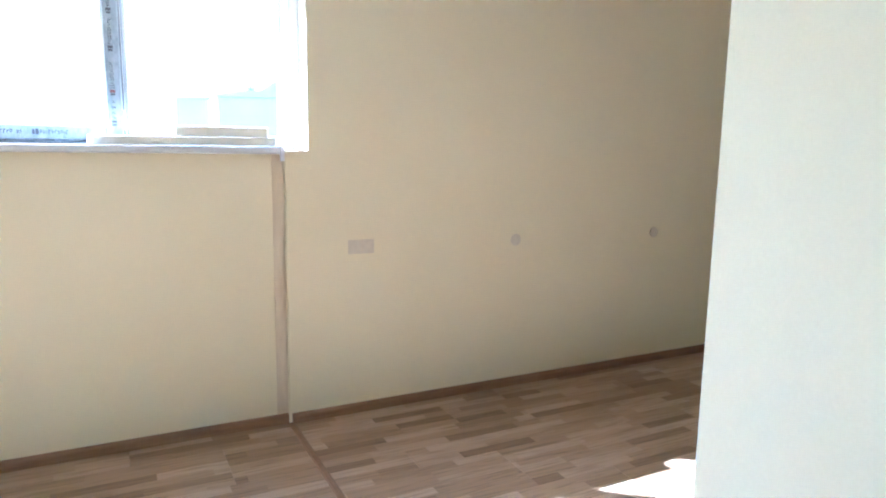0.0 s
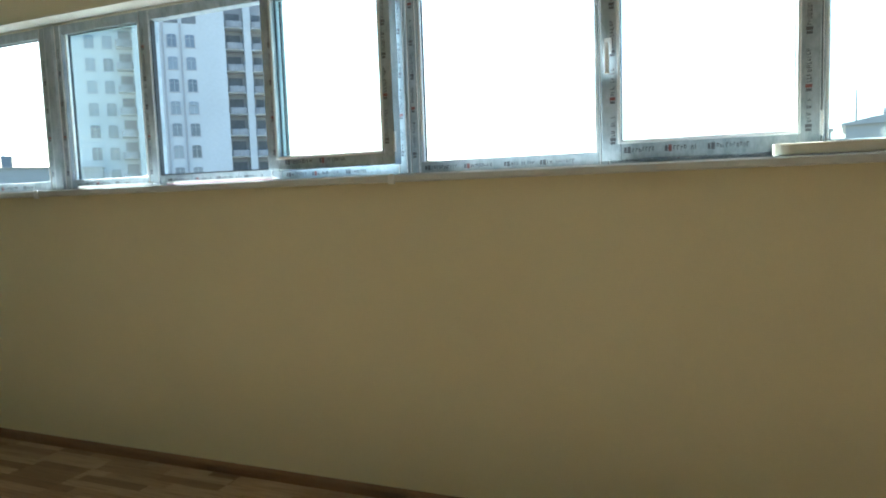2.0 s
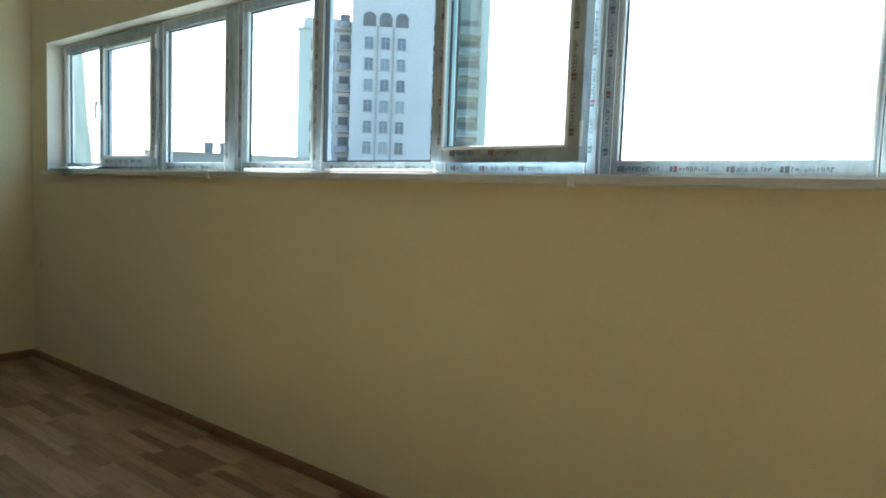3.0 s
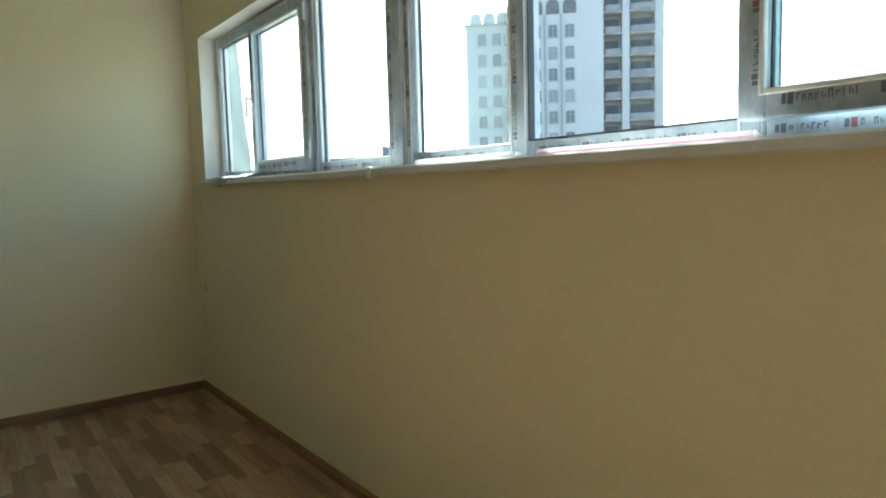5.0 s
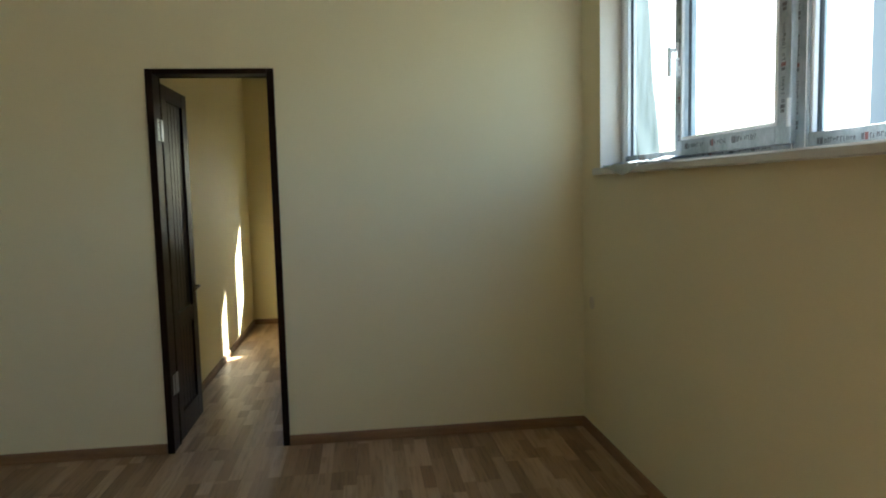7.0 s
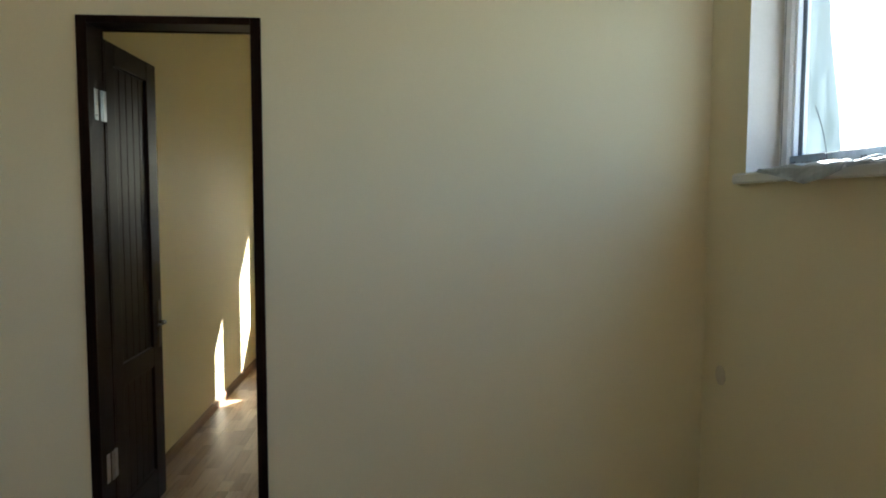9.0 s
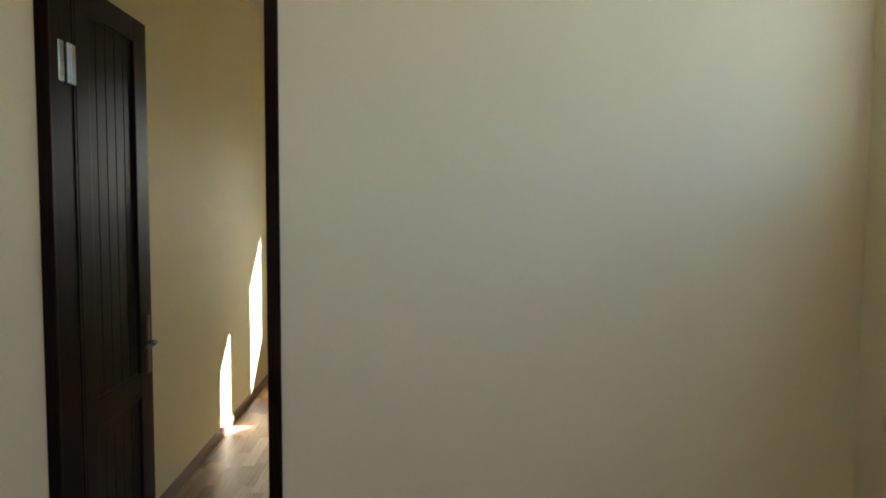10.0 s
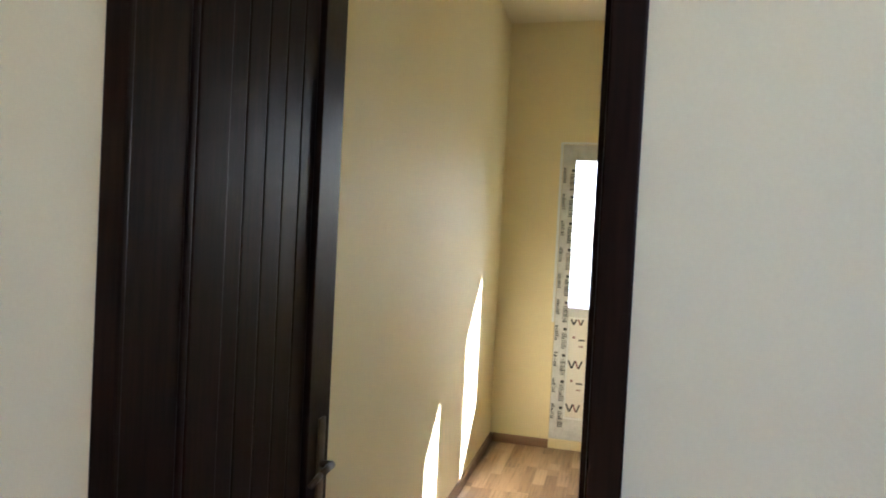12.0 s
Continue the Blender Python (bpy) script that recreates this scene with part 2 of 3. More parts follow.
def prism(bm, pts, axis, a, b):
    """Extrude a closed outline along x or y between a and b."""
    def at(u, v, w):
        return (w, u, v) if axis == "x" else (u, w, v)
    s = [bm.verts.new(at(u, v, a)) for u, v in pts]
    e = [bm.verts.new(at(u, v, b)) for u, v in pts]
    bm.faces.new(s)
    bm.faces.new(e[::-1])
    for i in range(len(pts)):
        j = (i + 1) % len(pts)
        bm.faces.new((s[j], s[i], e[i], e[j]))
    bmesh.ops.recalc_face_normals(bm, faces=bm.faces[:])


def solid(name, bm, material, smooth=False):
    me = bpy.data.meshes.new(name)
    bm.to_mesh(me)
    bm.free()
    me.materials.append(material)
    if smooth:
        for p in me.polygons:
            p.use_smooth = True
    return new(name, me)


def part(name, bm, material, parent, label="", smooth=False):
    ob = solid(name, bm, material, smooth)
    ob.parent = parent
    return tagged(ob, label)


def block(name, material, parent, *dims, bevel=0.0, label="", seg=1):
    bm = bmesh.new()
    box(bm, *dims, bevel, seg)
    return part(name, bm, material, parent, label)


# ---- the shell ----
CEILING_Z, ROOM2_CEILING = 2.95, 2.785
NORTH_W, NORTH_E, HEAD, SILL_Z = 0.282, 7.36, 2.482, 1.505  # the long window opening
EAST, SOUTH, ROOM2_W, ROOM2_S = 11.6, -5.2, -3.663, -2.49
PARTITION_X, PARTITION_Y = 7.245, -2.782


def wall(name, label, material, *boxes):
    bm = bmesh.new()
    for b in boxes:
        box(bm, *b)
    return tagged(solid(name, bm, material), label, "wall", kind="structure")


wall("wall_north", "long cream painted wall under and around a band of windows", PAINT,
     (-4.0, NORTH_W, 0, 0.20, 0, CEILING_Z), (NORTH_W, NORTH_E, 0, 0.20, 0, SILL_Z), (NORTH_W, NORTH_E, 0, 0.20, HEAD, CEILING_Z),
     (NORTH_E, EAST, 0, 0.20, 0, CEILING_Z))
wall("wall_north_east", "cream painted skin of the adjoining room, a little proud", PAINT,
     (PARTITION_X, EAST, -0.018, -0.0005, 0, SILL_Z), (NORTH_E, EAST, -0.018, -0.0005, SILL_Z, CEILING_Z))
DOOR_S, DOOR_N, DOOR_Z = -2.362, -1.764, 2.076
wall("wall_west", "cream painted partition with a dark framed doorway", PAINT,
     (-0.12, 0, SOUTH, DOOR_S - 0.03, 0, CEILING_Z), (-0.12, 0, DOOR_N + 0.03, 0, 0, CEILING_Z),
     (-0.12, 0, DOOR_S - 0.03, DOOR_N + 0.03, DOOR_Z + 0.0205, CEILING_Z))
wall("wall_partition", "cream painted end of a partition beside a wide opening", PAINT,
     (PARTITION_X, PARTITION_X + 0.12, SOUTH, PARTITION_Y, 0, CEILING_Z))
wall("wall_south", "plain cream wall closing the rooms", PAINT, (-0.12, EAST, SOUTH - 0.2, SOUTH, 0, CEILING_Z))
wall("wall_east", "plain cream wall closing the adjoining room", PAINT, (EAST, EAST + 0.2, SOUTH - 0.2, 0.20, 0, CEILING_Z))
wall("wall_room_south", "honey-cream wall of the further room streaked by sunlight", PAINT2, (ROOM2_W, -0.12, ROOM2_S - 0.15, ROOM2_S, 0, CEILING_Z))
BD_S, BD_N, BD_Z0, BD_Z1 = -2.105, -1.50, 0.06, 1.99  # the balcony door's opening
W2_S, W2_N, W2_Z, W2_Z1 = -1.36, -0.72, 1.36, 2.29                   # the window beside it
wall("wall_room_west", "honey-cream wall with a glazed balcony door", PAINT2,
     (ROOM2_W - 0.3, ROOM2_W, ROOM2_S - 0.15, BD_S, 0, CEILING_Z), (ROOM2_W - 0.3, ROOM2_W, BD_S, BD_N, 0, BD_Z0),
     (ROOM2_W - 0.3, ROOM2_W, BD_S, BD_N, BD_Z1, CEILING_Z), (ROOM2_W - 0.3, ROOM2_W, BD_N, W2_S, 0, CEILING_Z),
     (ROOM2_W - 0.3, ROOM2_W, W2_S, W2_N, 0, W2_Z), (ROOM2_W - 0.3, ROOM2_W, W2_S, W2_N, W2_Z1, CEILING_Z),
     (ROOM2_W - 0.3, ROOM2_W, W2_N, 0, 0, CEILING_Z))
bm = bmesh.new()
box(bm, -4.0, EAST + 0.2, SOUTH - 0.2, 0.20, CEILING_Z, CEILING_Z + 0.2)
tagged(solid("ceiling", bm, CEIL), "plain white painted ceiling", "ceiling", kind="structure")
bm = bmesh.new()
box(bm, ROOM2_W - 0.002, -0.1205, ROOM2_S - 0.002, -0.0005, ROOM2_CEILING, CEILING_Z - 0.0005)
tagged(solid("ceiling_room", bm, CEIL_WARM), "plain white ceiling of the further room", "ceiling", kind="structure")
bm = bmesh.new()
box(bm, -3.95, EAST + 0.2, SOUTH - 0.2, 0.20, -0.25, -0.009)
FLOOR = tagged(solid("floor", bm, SUB), "three-strip oak laminate floor", "floor", kind="structure")

# plaster of the window's reveals
bm = bmesh.new()
box(bm, NORTH_W, NORTH_W + 0.004, 0.0, 0.20, SILL_Z, HEAD)
box(bm, NORTH_E - 0.004, NORTH_E, 0.0, 0.20, SILL_Z, HEAD)
box(bm, NORTH_W + 0.004, NORTH_E - 0.004, 0.0, 0.20, HEAD - 0.004, HEAD)
tagged(solid("window_reveal", bm, REVEAL), "white plastered reveal round the window band", "trim", kind="structure")

# ---- skirting boards ----
SK = [(0, 0.0), (0.016, 0.0), (0.016, 0.036), (0.013, 0.047), (0.007, 0.055), (0, 0.057)]


def skirting(x0, y0, x1, y1):
    """A board along the wall from one end to the other, with the room on its left."""
    d = Vector((x1 - x0, y1 - y0, 0))
    bm = bmesh.new()
    prism(bm, SK, "x", 0, d.length)
    ob = solid("baseboard", bm, SKIRT)
    ob.matrix_world = Matrix.Translation((x0, y0, 0)) @ Matrix.Rotation(math.atan2(d.y, d.x), 4, "Z")
    return tagged(ob, "brown wood-look skirting board along the wall", "baseboard", kind="structure")


skirting(PARTITION_X - 0.012, 0, 0.016, 0)
skirting(EAST - 0.016, -0.018, PARTITION_X + 0.006, -0.018)
skirting(0, -0.0, 0, DOOR_N + 0.035)
skirting(0, DOOR_S - 0.035, 0, SOUTH + 0.016)
skirting(ROOM2_W, ROOM2_S, -0.125, ROOM2_S)
skirting(ROOM2_W, BD_S + 0.0, ROOM2_W, ROOM2_S + 0.016)
skirting(-0.12, ROOM2_S + 0.016, -0.12, DOOR_S - 0.035)
skirting(EAST, SOUTH, EAST, -0.03)
skirting(PARTITION_X, SOUTH + 0.016, PARTITION_X, PARTITION_Y)

# joint strip between the two rooms' floors, and the bead on the wall above it
bm = bmesh.new()
prism(bm, [(PARTITION_X - 0.018, 0.0005), (PARTITION_X + 0.018, 0.0005), (PARTITION_X + 0.011, 0.005), (PARTITION_X - 0.011, 0.005)], "y", PARTITION_Y, -0.017)
tagged(solid("floor_joint_strip", bm, SKIRT), "narrow brown joint strip between two laminate floors", "trim", kind="structure")
bm = bmesh.new()
box(bm, PARTITION_X - 0.010, PARTITION_X + 0.004, -0.0215, -0.0185, 0.0, 1.478, 0.0012)
tagged(solid("corner_bead", bm, PAINT), "thin pale bead up the joint in the wall", "trim", kind="structure")
# a thin strip of wall beside the bead, slightly darker than the rest
bm = bmesh.new()
box(bm, PARTITION_X - 0.072, PARTITION_X - 0.011, -0.0022, -0.0004, 0.058, 1.480)
tagged(solid("joint_side_strip", bm, DARK_STRIP), "slightly darker strip of wall beside the wall joint", "trim", kind="structure")

# ---- windows ----
FY0, FY1 = 0.110, 0.172   # depth of the fixed frames
Z0, Z1 = 1.522, 2.462      # frames' foot and head


def thing(name, label, category, group="", kind="", at=(0, 0, 0)):
    ob = new(name)
    ob.empty_display_size = 0.1
    ob.location = at
    return tagged(ob, label, category, group, kind)


def prints(parent, x0, x1, z0, z1, y, rnd, upright=False):
    """Rows of small unreadable bars printed on the protective film, each group with a little block beside it."""
    ink, red = bmesh.new(), bmesh.new()
    length, h = (z1 - z0, x1 - x0) if upright else (x1 - x0, z1 - z0)
    s = rnd.uniform(0.01, 0.06)
    n = 0

    def put(bm, a, b, c, d):
        if upright:
            box(bm, x0 + c, x0 + d, y - 0.0006, y, z0 + a, z0 + b)
        else:
            box(bm, x0 + a, x0 + b, y - 0.0006, y, z0 + c, z0 + d)

    while s < length - 0.16:
        put(ink, s, s + 0.010, h * 0.22, h * 0.76)
        put(red if n % 3 == 1 else ink, s + 0.013, s + 0.026, h * 0.18, h * 0.80)
        q = s + 0.032
        for k in range(rnd.choice((7, 9, 10))):
            w = rnd.uniform(0.007, 0.012)
            if rnd.random() > 0.08:
                lo, hi = h * rnd.choice((0.26, 0.26, 0.34)), h * rnd.choice((0.72, 0.72, 0.62))
                put(ink, q, q + w * 0.32, lo, hi)
                if rnd.random() > 0.35:
                    put(ink, q + w * 0.32, q + w * 0.85, hi - h * 0.12, hi)
                if rnd.random() > 0.45:
                    put(ink, q + w * 0.6, q + w * 0.88, lo, hi - h * 0.12)
            q += w + 0.003
        n += 1
        s = q + rnd.uniform(0.012, 0.05)
    if n:
        part("film_print", ink, INK, parent, "small dark print on the protective film")
        part("film_print", red, INK_RED, parent, "small red print blocks on the protective film")
    else:
        ink.free(), red.free()


def glazing(parent, x0, x1, z0, z1, y, material):
    """A pane with its gasket and glazing beads."""
    p = block("pane", material, parent, x0 - 0.006, x1 + 0.006, y - 0.002, y + 0.002, z0 - 0.006, z1 + 0.006)
    p.visible_shadow = False
    bm = bmesh.new()
    for a in ((x0 - 0.003, x0 + 0.003, z0 - 0.003, z1 + 0.003), (x1 - 0.003, x1 + 0.003, z0 - 0.003, z1 + 0.003),
              (x0 + 0.003, x1 - 0.003, z0 - 0.003, z0 + 0.003), (x0 + 0.003, x1 - 0.003, z1 - 0.003, z1 + 0.003)):
        box(bm, a[0], a[1], y - 0.006, y + 0.006, a[2], a[3])
    part("gasket", bm, GASKET, parent, "thin dark rubber gasket")


def bead(bm, x0, x1, z0, z1, y):
    """A sloped glazing bead standing round an opening, on the room's side."""
    for a in ((x0 - 0.014, x0, z0 - 0.014, z1 + 0.014), (x1, x1 + 0.014, z0 - 0.014, z1 + 0.014), (x0, x1, z0 - 0.014, z0), (x0, x1, z1, z1 + 0.014)):
        box(bm, a[0], a[1], y - 0.006, y + 0.012, a[2], a[3], 0.003)


def handle(parent, x, z, y):
    bm = bmesh.new()
    box(bm, x - 0.014, x + 0.014, y - 0.010, y, z - 0.032, z + 0.032, 0.004, 2)
    cyl(bm, (x, y - 0.008, z), (x, y - 0.034, z), 0.009)
    box(bm, x - 0.010, x + 0.010, y - 0.046, y - 0.030, z - 0.112, z + 0.012, 0.005, 2)
    part("handle", bm, PVC, parent, "white turn handle")


def sash(parent, x0, x1, z0, z1, y0, y1, rnd, glass_m, left=0.078, w=0.078, lever=True):
    """A casement: four rails, pane, handle and two hinges."""
    g = bmesh.new()
    s = new("sash")
    s.parent = parent
    for d in ((x0, x0 + left, z0, z1), (x1 - w, x1, z0, z1), (x0 + left, x1 - w, z0, z0 + w), (x0 + left, x1 - w, z1 - w, z1)):
        block("rail", FILMED, s, d[0], d[1], y0, y1, d[2], d[3], bevel=0.005, seg=2)
    bead(g, x0 + left, x1 - w, z0 + w, z1 - w, y0)
    part("glazing_bead", g, PVC, s)
    glazing(s, x0 + left, x1 - w, z0 + w, z1 - w, (y0 + y1) / 2, glass_m)
    if lever:
        handle(s, x0 + left * 0.4, (z0 + z1) / 2, y0)
    for z in (z0 + 0.10, z1 - 0.10):
        bm = bmesh.new()
        cyl(bm, (x1 + 0.004, y0 - 0.007, z - 0.045), (x1 + 0.004, y0 - 0.007, z + 0.045), 0.007, n=12)
        part("hinge", bm, PVC, s, "white plastic hinge cap")
    prints(s, x0 + left, x1 - w, z0 + 0.018, z0 + 0.06, y0, rnd)
    prints(s, x0 + 0.028, x0 + 0.064, z0 + 0.05, z1, y0, rnd, True)
    prints(s, x1 - 0.056, x1 - 0.020, z0 + 0.05, z1, y0, rnd, True)
    return s


def unit(name, label, x0, x1, bars, lights, seed, stile=0.058, bare_at=None):
    """A three-light window. bars: (left, right) of the mullions; lights: left, right, glass or None for each fixed light."""
    rnd = random.Random(seed)
    u = thing(name, label, "window", "window band", "structure")
    for a, b in [(x0, x0 + stile), (x1 - stile, x1)] + bars:
        bare = a == bare_at  # the outermost stiles have lost their film
        block("mullion" if (a, b) in bars else "frame_stile", PVC if bare else FILMED, u, a, b, FY0, FY1, Z0, Z1, bevel=0.004, seg=2)
        if not bare:
            prints(u, a + 0.012, a + 0.042, Z0 + 0.05, Z1, FY0, rnd, True)
        bm = bmesh.new()
        for q in (a + 0.006, b - 0.010):
            box(bm, q, q + 0.004, FY0 - 0.0035, FY0 + 0.001, Z0 + 0.002, Z1 - 0.002, 0.001)
        part("profile_rib", bm, PVC, u)
        bm = bmesh.new()
        for q in (a + 0.0105, b - 0.0125):
            box(bm, q, q + 0.002, FY0 - 0.0006, FY0 + 0.001, Z0 + 0.002, Z1 - 0.002)
        part("seam", bm, GASKET, u)
    edges = [x0 + stile] + [v for p in bars for v in p] + [x1 - stile]
    for a, b in zip(edges[::2], edges[1::2]):
        block("frame_rail", FILMED, u, a, b, FY0 + 0.0015, FY1, Z0, Z0 + 0.054, bevel=0.004, seg=2)
        block("frame_rail", FILMED, u, a, b, FY0 + 0.0015, FY1, Z1 - 0.054, Z1, bevel=0.004, seg=2)
        prints(u, a, b, Z0 + 0.008, Z0 + 0.042, FY0 + 0.0015, rnd)
    for a, b, m in lights:
        bm = bmesh.new()
        bead(bm, a, b, Z0 + 0.054, Z1 - 0.054, FY0 + 0.012)
        part("glazing_bead", bm, PVC, u)
        if m:
            glazing(u, a, b, Z0 + 0.054, Z1 - 0.054, 0.142, m)
    return u, rnd


W1, rnd = unit("window_1", "three-light white plastic window with printed blue film, middle sash closed", 0.300, 2.530, [(0.935, 0.985), (1.720, 1.800)],
               [(0.372, 0.921, PANE), (1.814, 2.458, PANE)], 11, bare_at=0.300)
sash(W1, 0.952, 1.746, 1.546, 2.448, 0.088, 0.150, rnd, PANE)
W2, rnd = unit("window_2", "three-light white plastic window, middle sash swung fully open", 2.598, 4.828, [(3.242, 3.326), (4.056, 4.128)],
               [(2.684, 3.228, PANE_TINT), (4.142, 4.742, PANE)], 12)
S2 = sash(W2, 0.0, 0.706, 1.566, 2.448, -0.062, 0.0, rnd, PANE_TINT, left=0.066, w=0.066, lever=False)
S2.matrix_basis = Matrix.Translation((4.100, 0.098, 0)) @ Matrix.Rotation(radians(-1.5), 4, "Z")
bm = bmesh.new()
box(bm, 3.3262, 3.332, FY0 + 0.004, FY0 + 0.030, Z0 + 0.0545, Z1 - 0.054)
box(bm, 3.332, 4.0558, FY0 + 0.004, FY0 + 0.030, Z0 + 0.0545, Z0 + 0.0605)
part("gasket", bm, GASKET, W2, "black seal round the open light")
W3, rnd = unit("window_3", "three-light white plastic window with printed blue film, middle sash closed", 4.832, 7.318, [(5.690, 5.742), (6.440, 6.506)],
               [(4.904, 5.676, PANE), (6.520, 7.246, PANE)], 13, bare_at=7.318 - 0.058)
sash(W3, 5.706, 6.488, 1.538, 2.448, 0.088, 0.150, rnd, PANE)
bm = bmesh.new()
box(bm, 2.532, 2.596, 0.098, 0.18, Z0, Z1, 0.006, 2)
tagged(solid("window_coupler", bm, FILMED), "grey-blue filmed coupling post between two windows", "window post", kind="structure")
bm = bmesh.new()
box(bm, NORTH_W + 0.0045, 0.2995, 0.12, 0.165, Z0, Z1)
box(bm, 7.3185, NORTH_E - 0.0045, 0.12, 0.165, Z0, Z1)
box(bm, 0.300, 7.318, 0.12, 0.165, Z1 + 0.0005, HEAD - 0.0045)
tagged(solid("foam_joint", bm, FOAM), "pale foam joint round the window frames", "trim", kind="structure")

# ---- window sill, in three boards ----
SILL_P = [(0.185, 1.505), (-0.022, 1.505), (-0.022, 1.487), (-0.034, 1.484), (-0.040, 1.490), (-0.040, 1.514), (-0.034, 1.521), (0.185, 1.521)]
for a, b in ((0.268, 2.534), (2.548, 4.800), (4.814, 7.212)):
    bm = bmesh.new()
    prism(bm, SILL_P, "x", a, b)
    tagged(solid("window_sill", bm, SILL), "white plastic window sill board with a rolled lip", "window sill", "sill boards", kind="structure")
for x, w, drop in ((2.541, 0.015, 0.008), (4.807, 0.015, 0.008), (7.221, 0.011, 0.036)):
    bm = bmesh.new()
    box(bm, x - w, x + w, -0.045, -0.030, 1.484 - drop, 1.5235, 0.003, 2)
    box(bm, x - w, x + w, -0.030, 0.10, 1.5215, 1.5235)
    tagged(solid("sill_joint_cover", bm, PVC), "small white plastic cover over a sill joint", "sill cover", "sill covers")

# ---- loose things on the sill ----
for d, lab in (((6.330, 7.195, -0.012, 0.086, 1.5245, 1.566), "long cream foam board lying on the sill"),
               ((6.712, 7.160, 0.005, 0.080, 1.567, 1.618), "shorter cream foam board on top of a longer one")):
    bm = bmesh.new()
    box(bm, *d, 0.004, 2)
    tagged(solid("foam_board", bm, FOAM), lab, "foam board", "boards on the sill")
for a, b, m, lab in ((3.520, 4.180, PINK, "white and pink protective film strip standing along the sill lip"), (2.880, 3.425, STRIP, "white protective film strip standing along the sill lip")):
    fs = thing("film_strip", lab, "film strip", "film strips")
    bm = bmesh.new()
    n = 22
    for k in range(n):
        p, q = a + (b - a) * k / n, a + (b - a) * (k + 1) / n
        d0, d1 = 0.0016 * math.sin(k * 1.3), 0.0016 * math.sin((k + 1) * 1.3)
        bm.faces.new([bm.verts.new(v) for v in ((p, -0.041 + d0, 1.5215), (q, -0.041 + d1, 1.5215), (q, -0.043 + d1, 1.5255), (p, -0.043 + d0, 1.5255))])
    part("lower_edge", bm, m, fs)
    bm = bmesh.new()
    for k in range(n):
        p, q = a + (b - a) * k / n, a + (b - a) * (k + 1) / n
        d0, d1 = 0.0016 * math.sin(k * 1.3), 0.0016 * math.sin((k + 1) * 1.3)
        bm.faces.new([bm.verts.new(v) for v in ((p, -0.043 + d0, 1.5255), (q, -0.043 + d1, 1.5255), (q, -0.038 + 2 * d1, 1.5365), (p, -0.038 + 2 * d0, 1.5365))])
        bm.faces.new([bm.verts.new(v) for v in ((p, -0.038 + 2 * d0, 1.5365), (q, -0.038 + 2 * d1, 1.5365), (q, 0.02, 1.526), (p, 0.02, 1.526))])
    part("upper_edge", bm, STRIP, fs)


def crumpled(name, label, x0, x1, y1, z, height, seed, material, hang, nx=30, ny=14):
    """A loose sheet lying on the sill in broad folds; hang gives how far its front droops at its start, middle and end."""
    bm = bmesh.new()
    bmesh.ops.create_grid(bm, x_segments=nx, y_segments=ny, size=0.5)
    for v in bm.verts:
        u, w = v.co.x + 0.5, v.co.y + 0.5
        q = Vector((u * 3.2 + seed, w * 2.2, seed * 1.7))
        h = abs(noise.noise(q)) * 1.1 + abs(noise.noise(q * 2.3)) * 0.35
        droop = hang[0] + (hang[1] - hang[0]) * u / 0.6 if u < 0.6 else hang[1] + (hang[2] - hang[1]) * (u - 0.6) / 0.4
        x = x0 + (x1 - x0) * (u + 0.03 * noise.noise(q * 1.4))
        if w < 0.35:  # the front part, over the sill's lip
            f = 1 - w / 0.35
            v.co = (x, -0.045 - 0.012 * h * (0.3 + f), z + 0.002 + 0.6 * height * h * (1 - f) - droop * f)
        else:
            f = (w - 0.35) / 0.65
            v.co = (x, -0.045 + (y1 + 0.045) * f, z + 0.002 + height * h * (0.6 + 0.5 * f) + 0.010 * f)
    ob = solid(name, bm, material)
    k = ob.modifiers.new("thickness", "SOLIDIFY")
    k.thickness = 0.0012
    return tagged(ob, label, "packaging")


crumpled("crumpled_film", "crumpled greyish packaging film heaped on the sill", 0.445, 0.88, 0.085, 1.5230, 0.026, 2.3, POLY, (0.004, 0.052, 0.020))
crumpled("crumpled_film", "flattened strip of packaging film lying along the sill", 0.885, 1.16, 0.08, 1.5230, 0.018, 7.1, POLY, (0.012, 0.006, 0.0))

# a cloudy sheet hanging down the facade outside the end light, fixed above the opening, its free edge slanting
bm = bmesh.new()
rows, cols = 60, 16
grid = []
for i in range(rows + 1):
    t = i / rows
    z = 0.60 + t * 2.30
    out = 0.310 - 0.105 * max(0.0, (z - 2.55) / 0.35) ** 1.5
    right = 0.275 + 0.125 * (2.05 - z) + 0.010 * noise.noise(Vector((0, 0, t * 17)))
    grid.append([bm.verts.new((-0.7 + (right + 0.7) * j / cols, out - 0.010 * math.sin(j * 1.1 + t * 3) - 0.014 * noise.noise(Vector((j * 0.4, t * 6, 1))), z)) for j in range(cols + 1)])
for i in range(rows):
    for j in range(cols):
        bm.faces.new((grid[i][j], grid[i][j + 1], grid[i + 1][j + 1], grid[i + 1][j]))
tagged(solid("hanging_film", bm, SHEET, True), "cloudy bluish sheet hanging loose down the outside of the facade", "film")

# ---- boxes for sockets in the wall ----


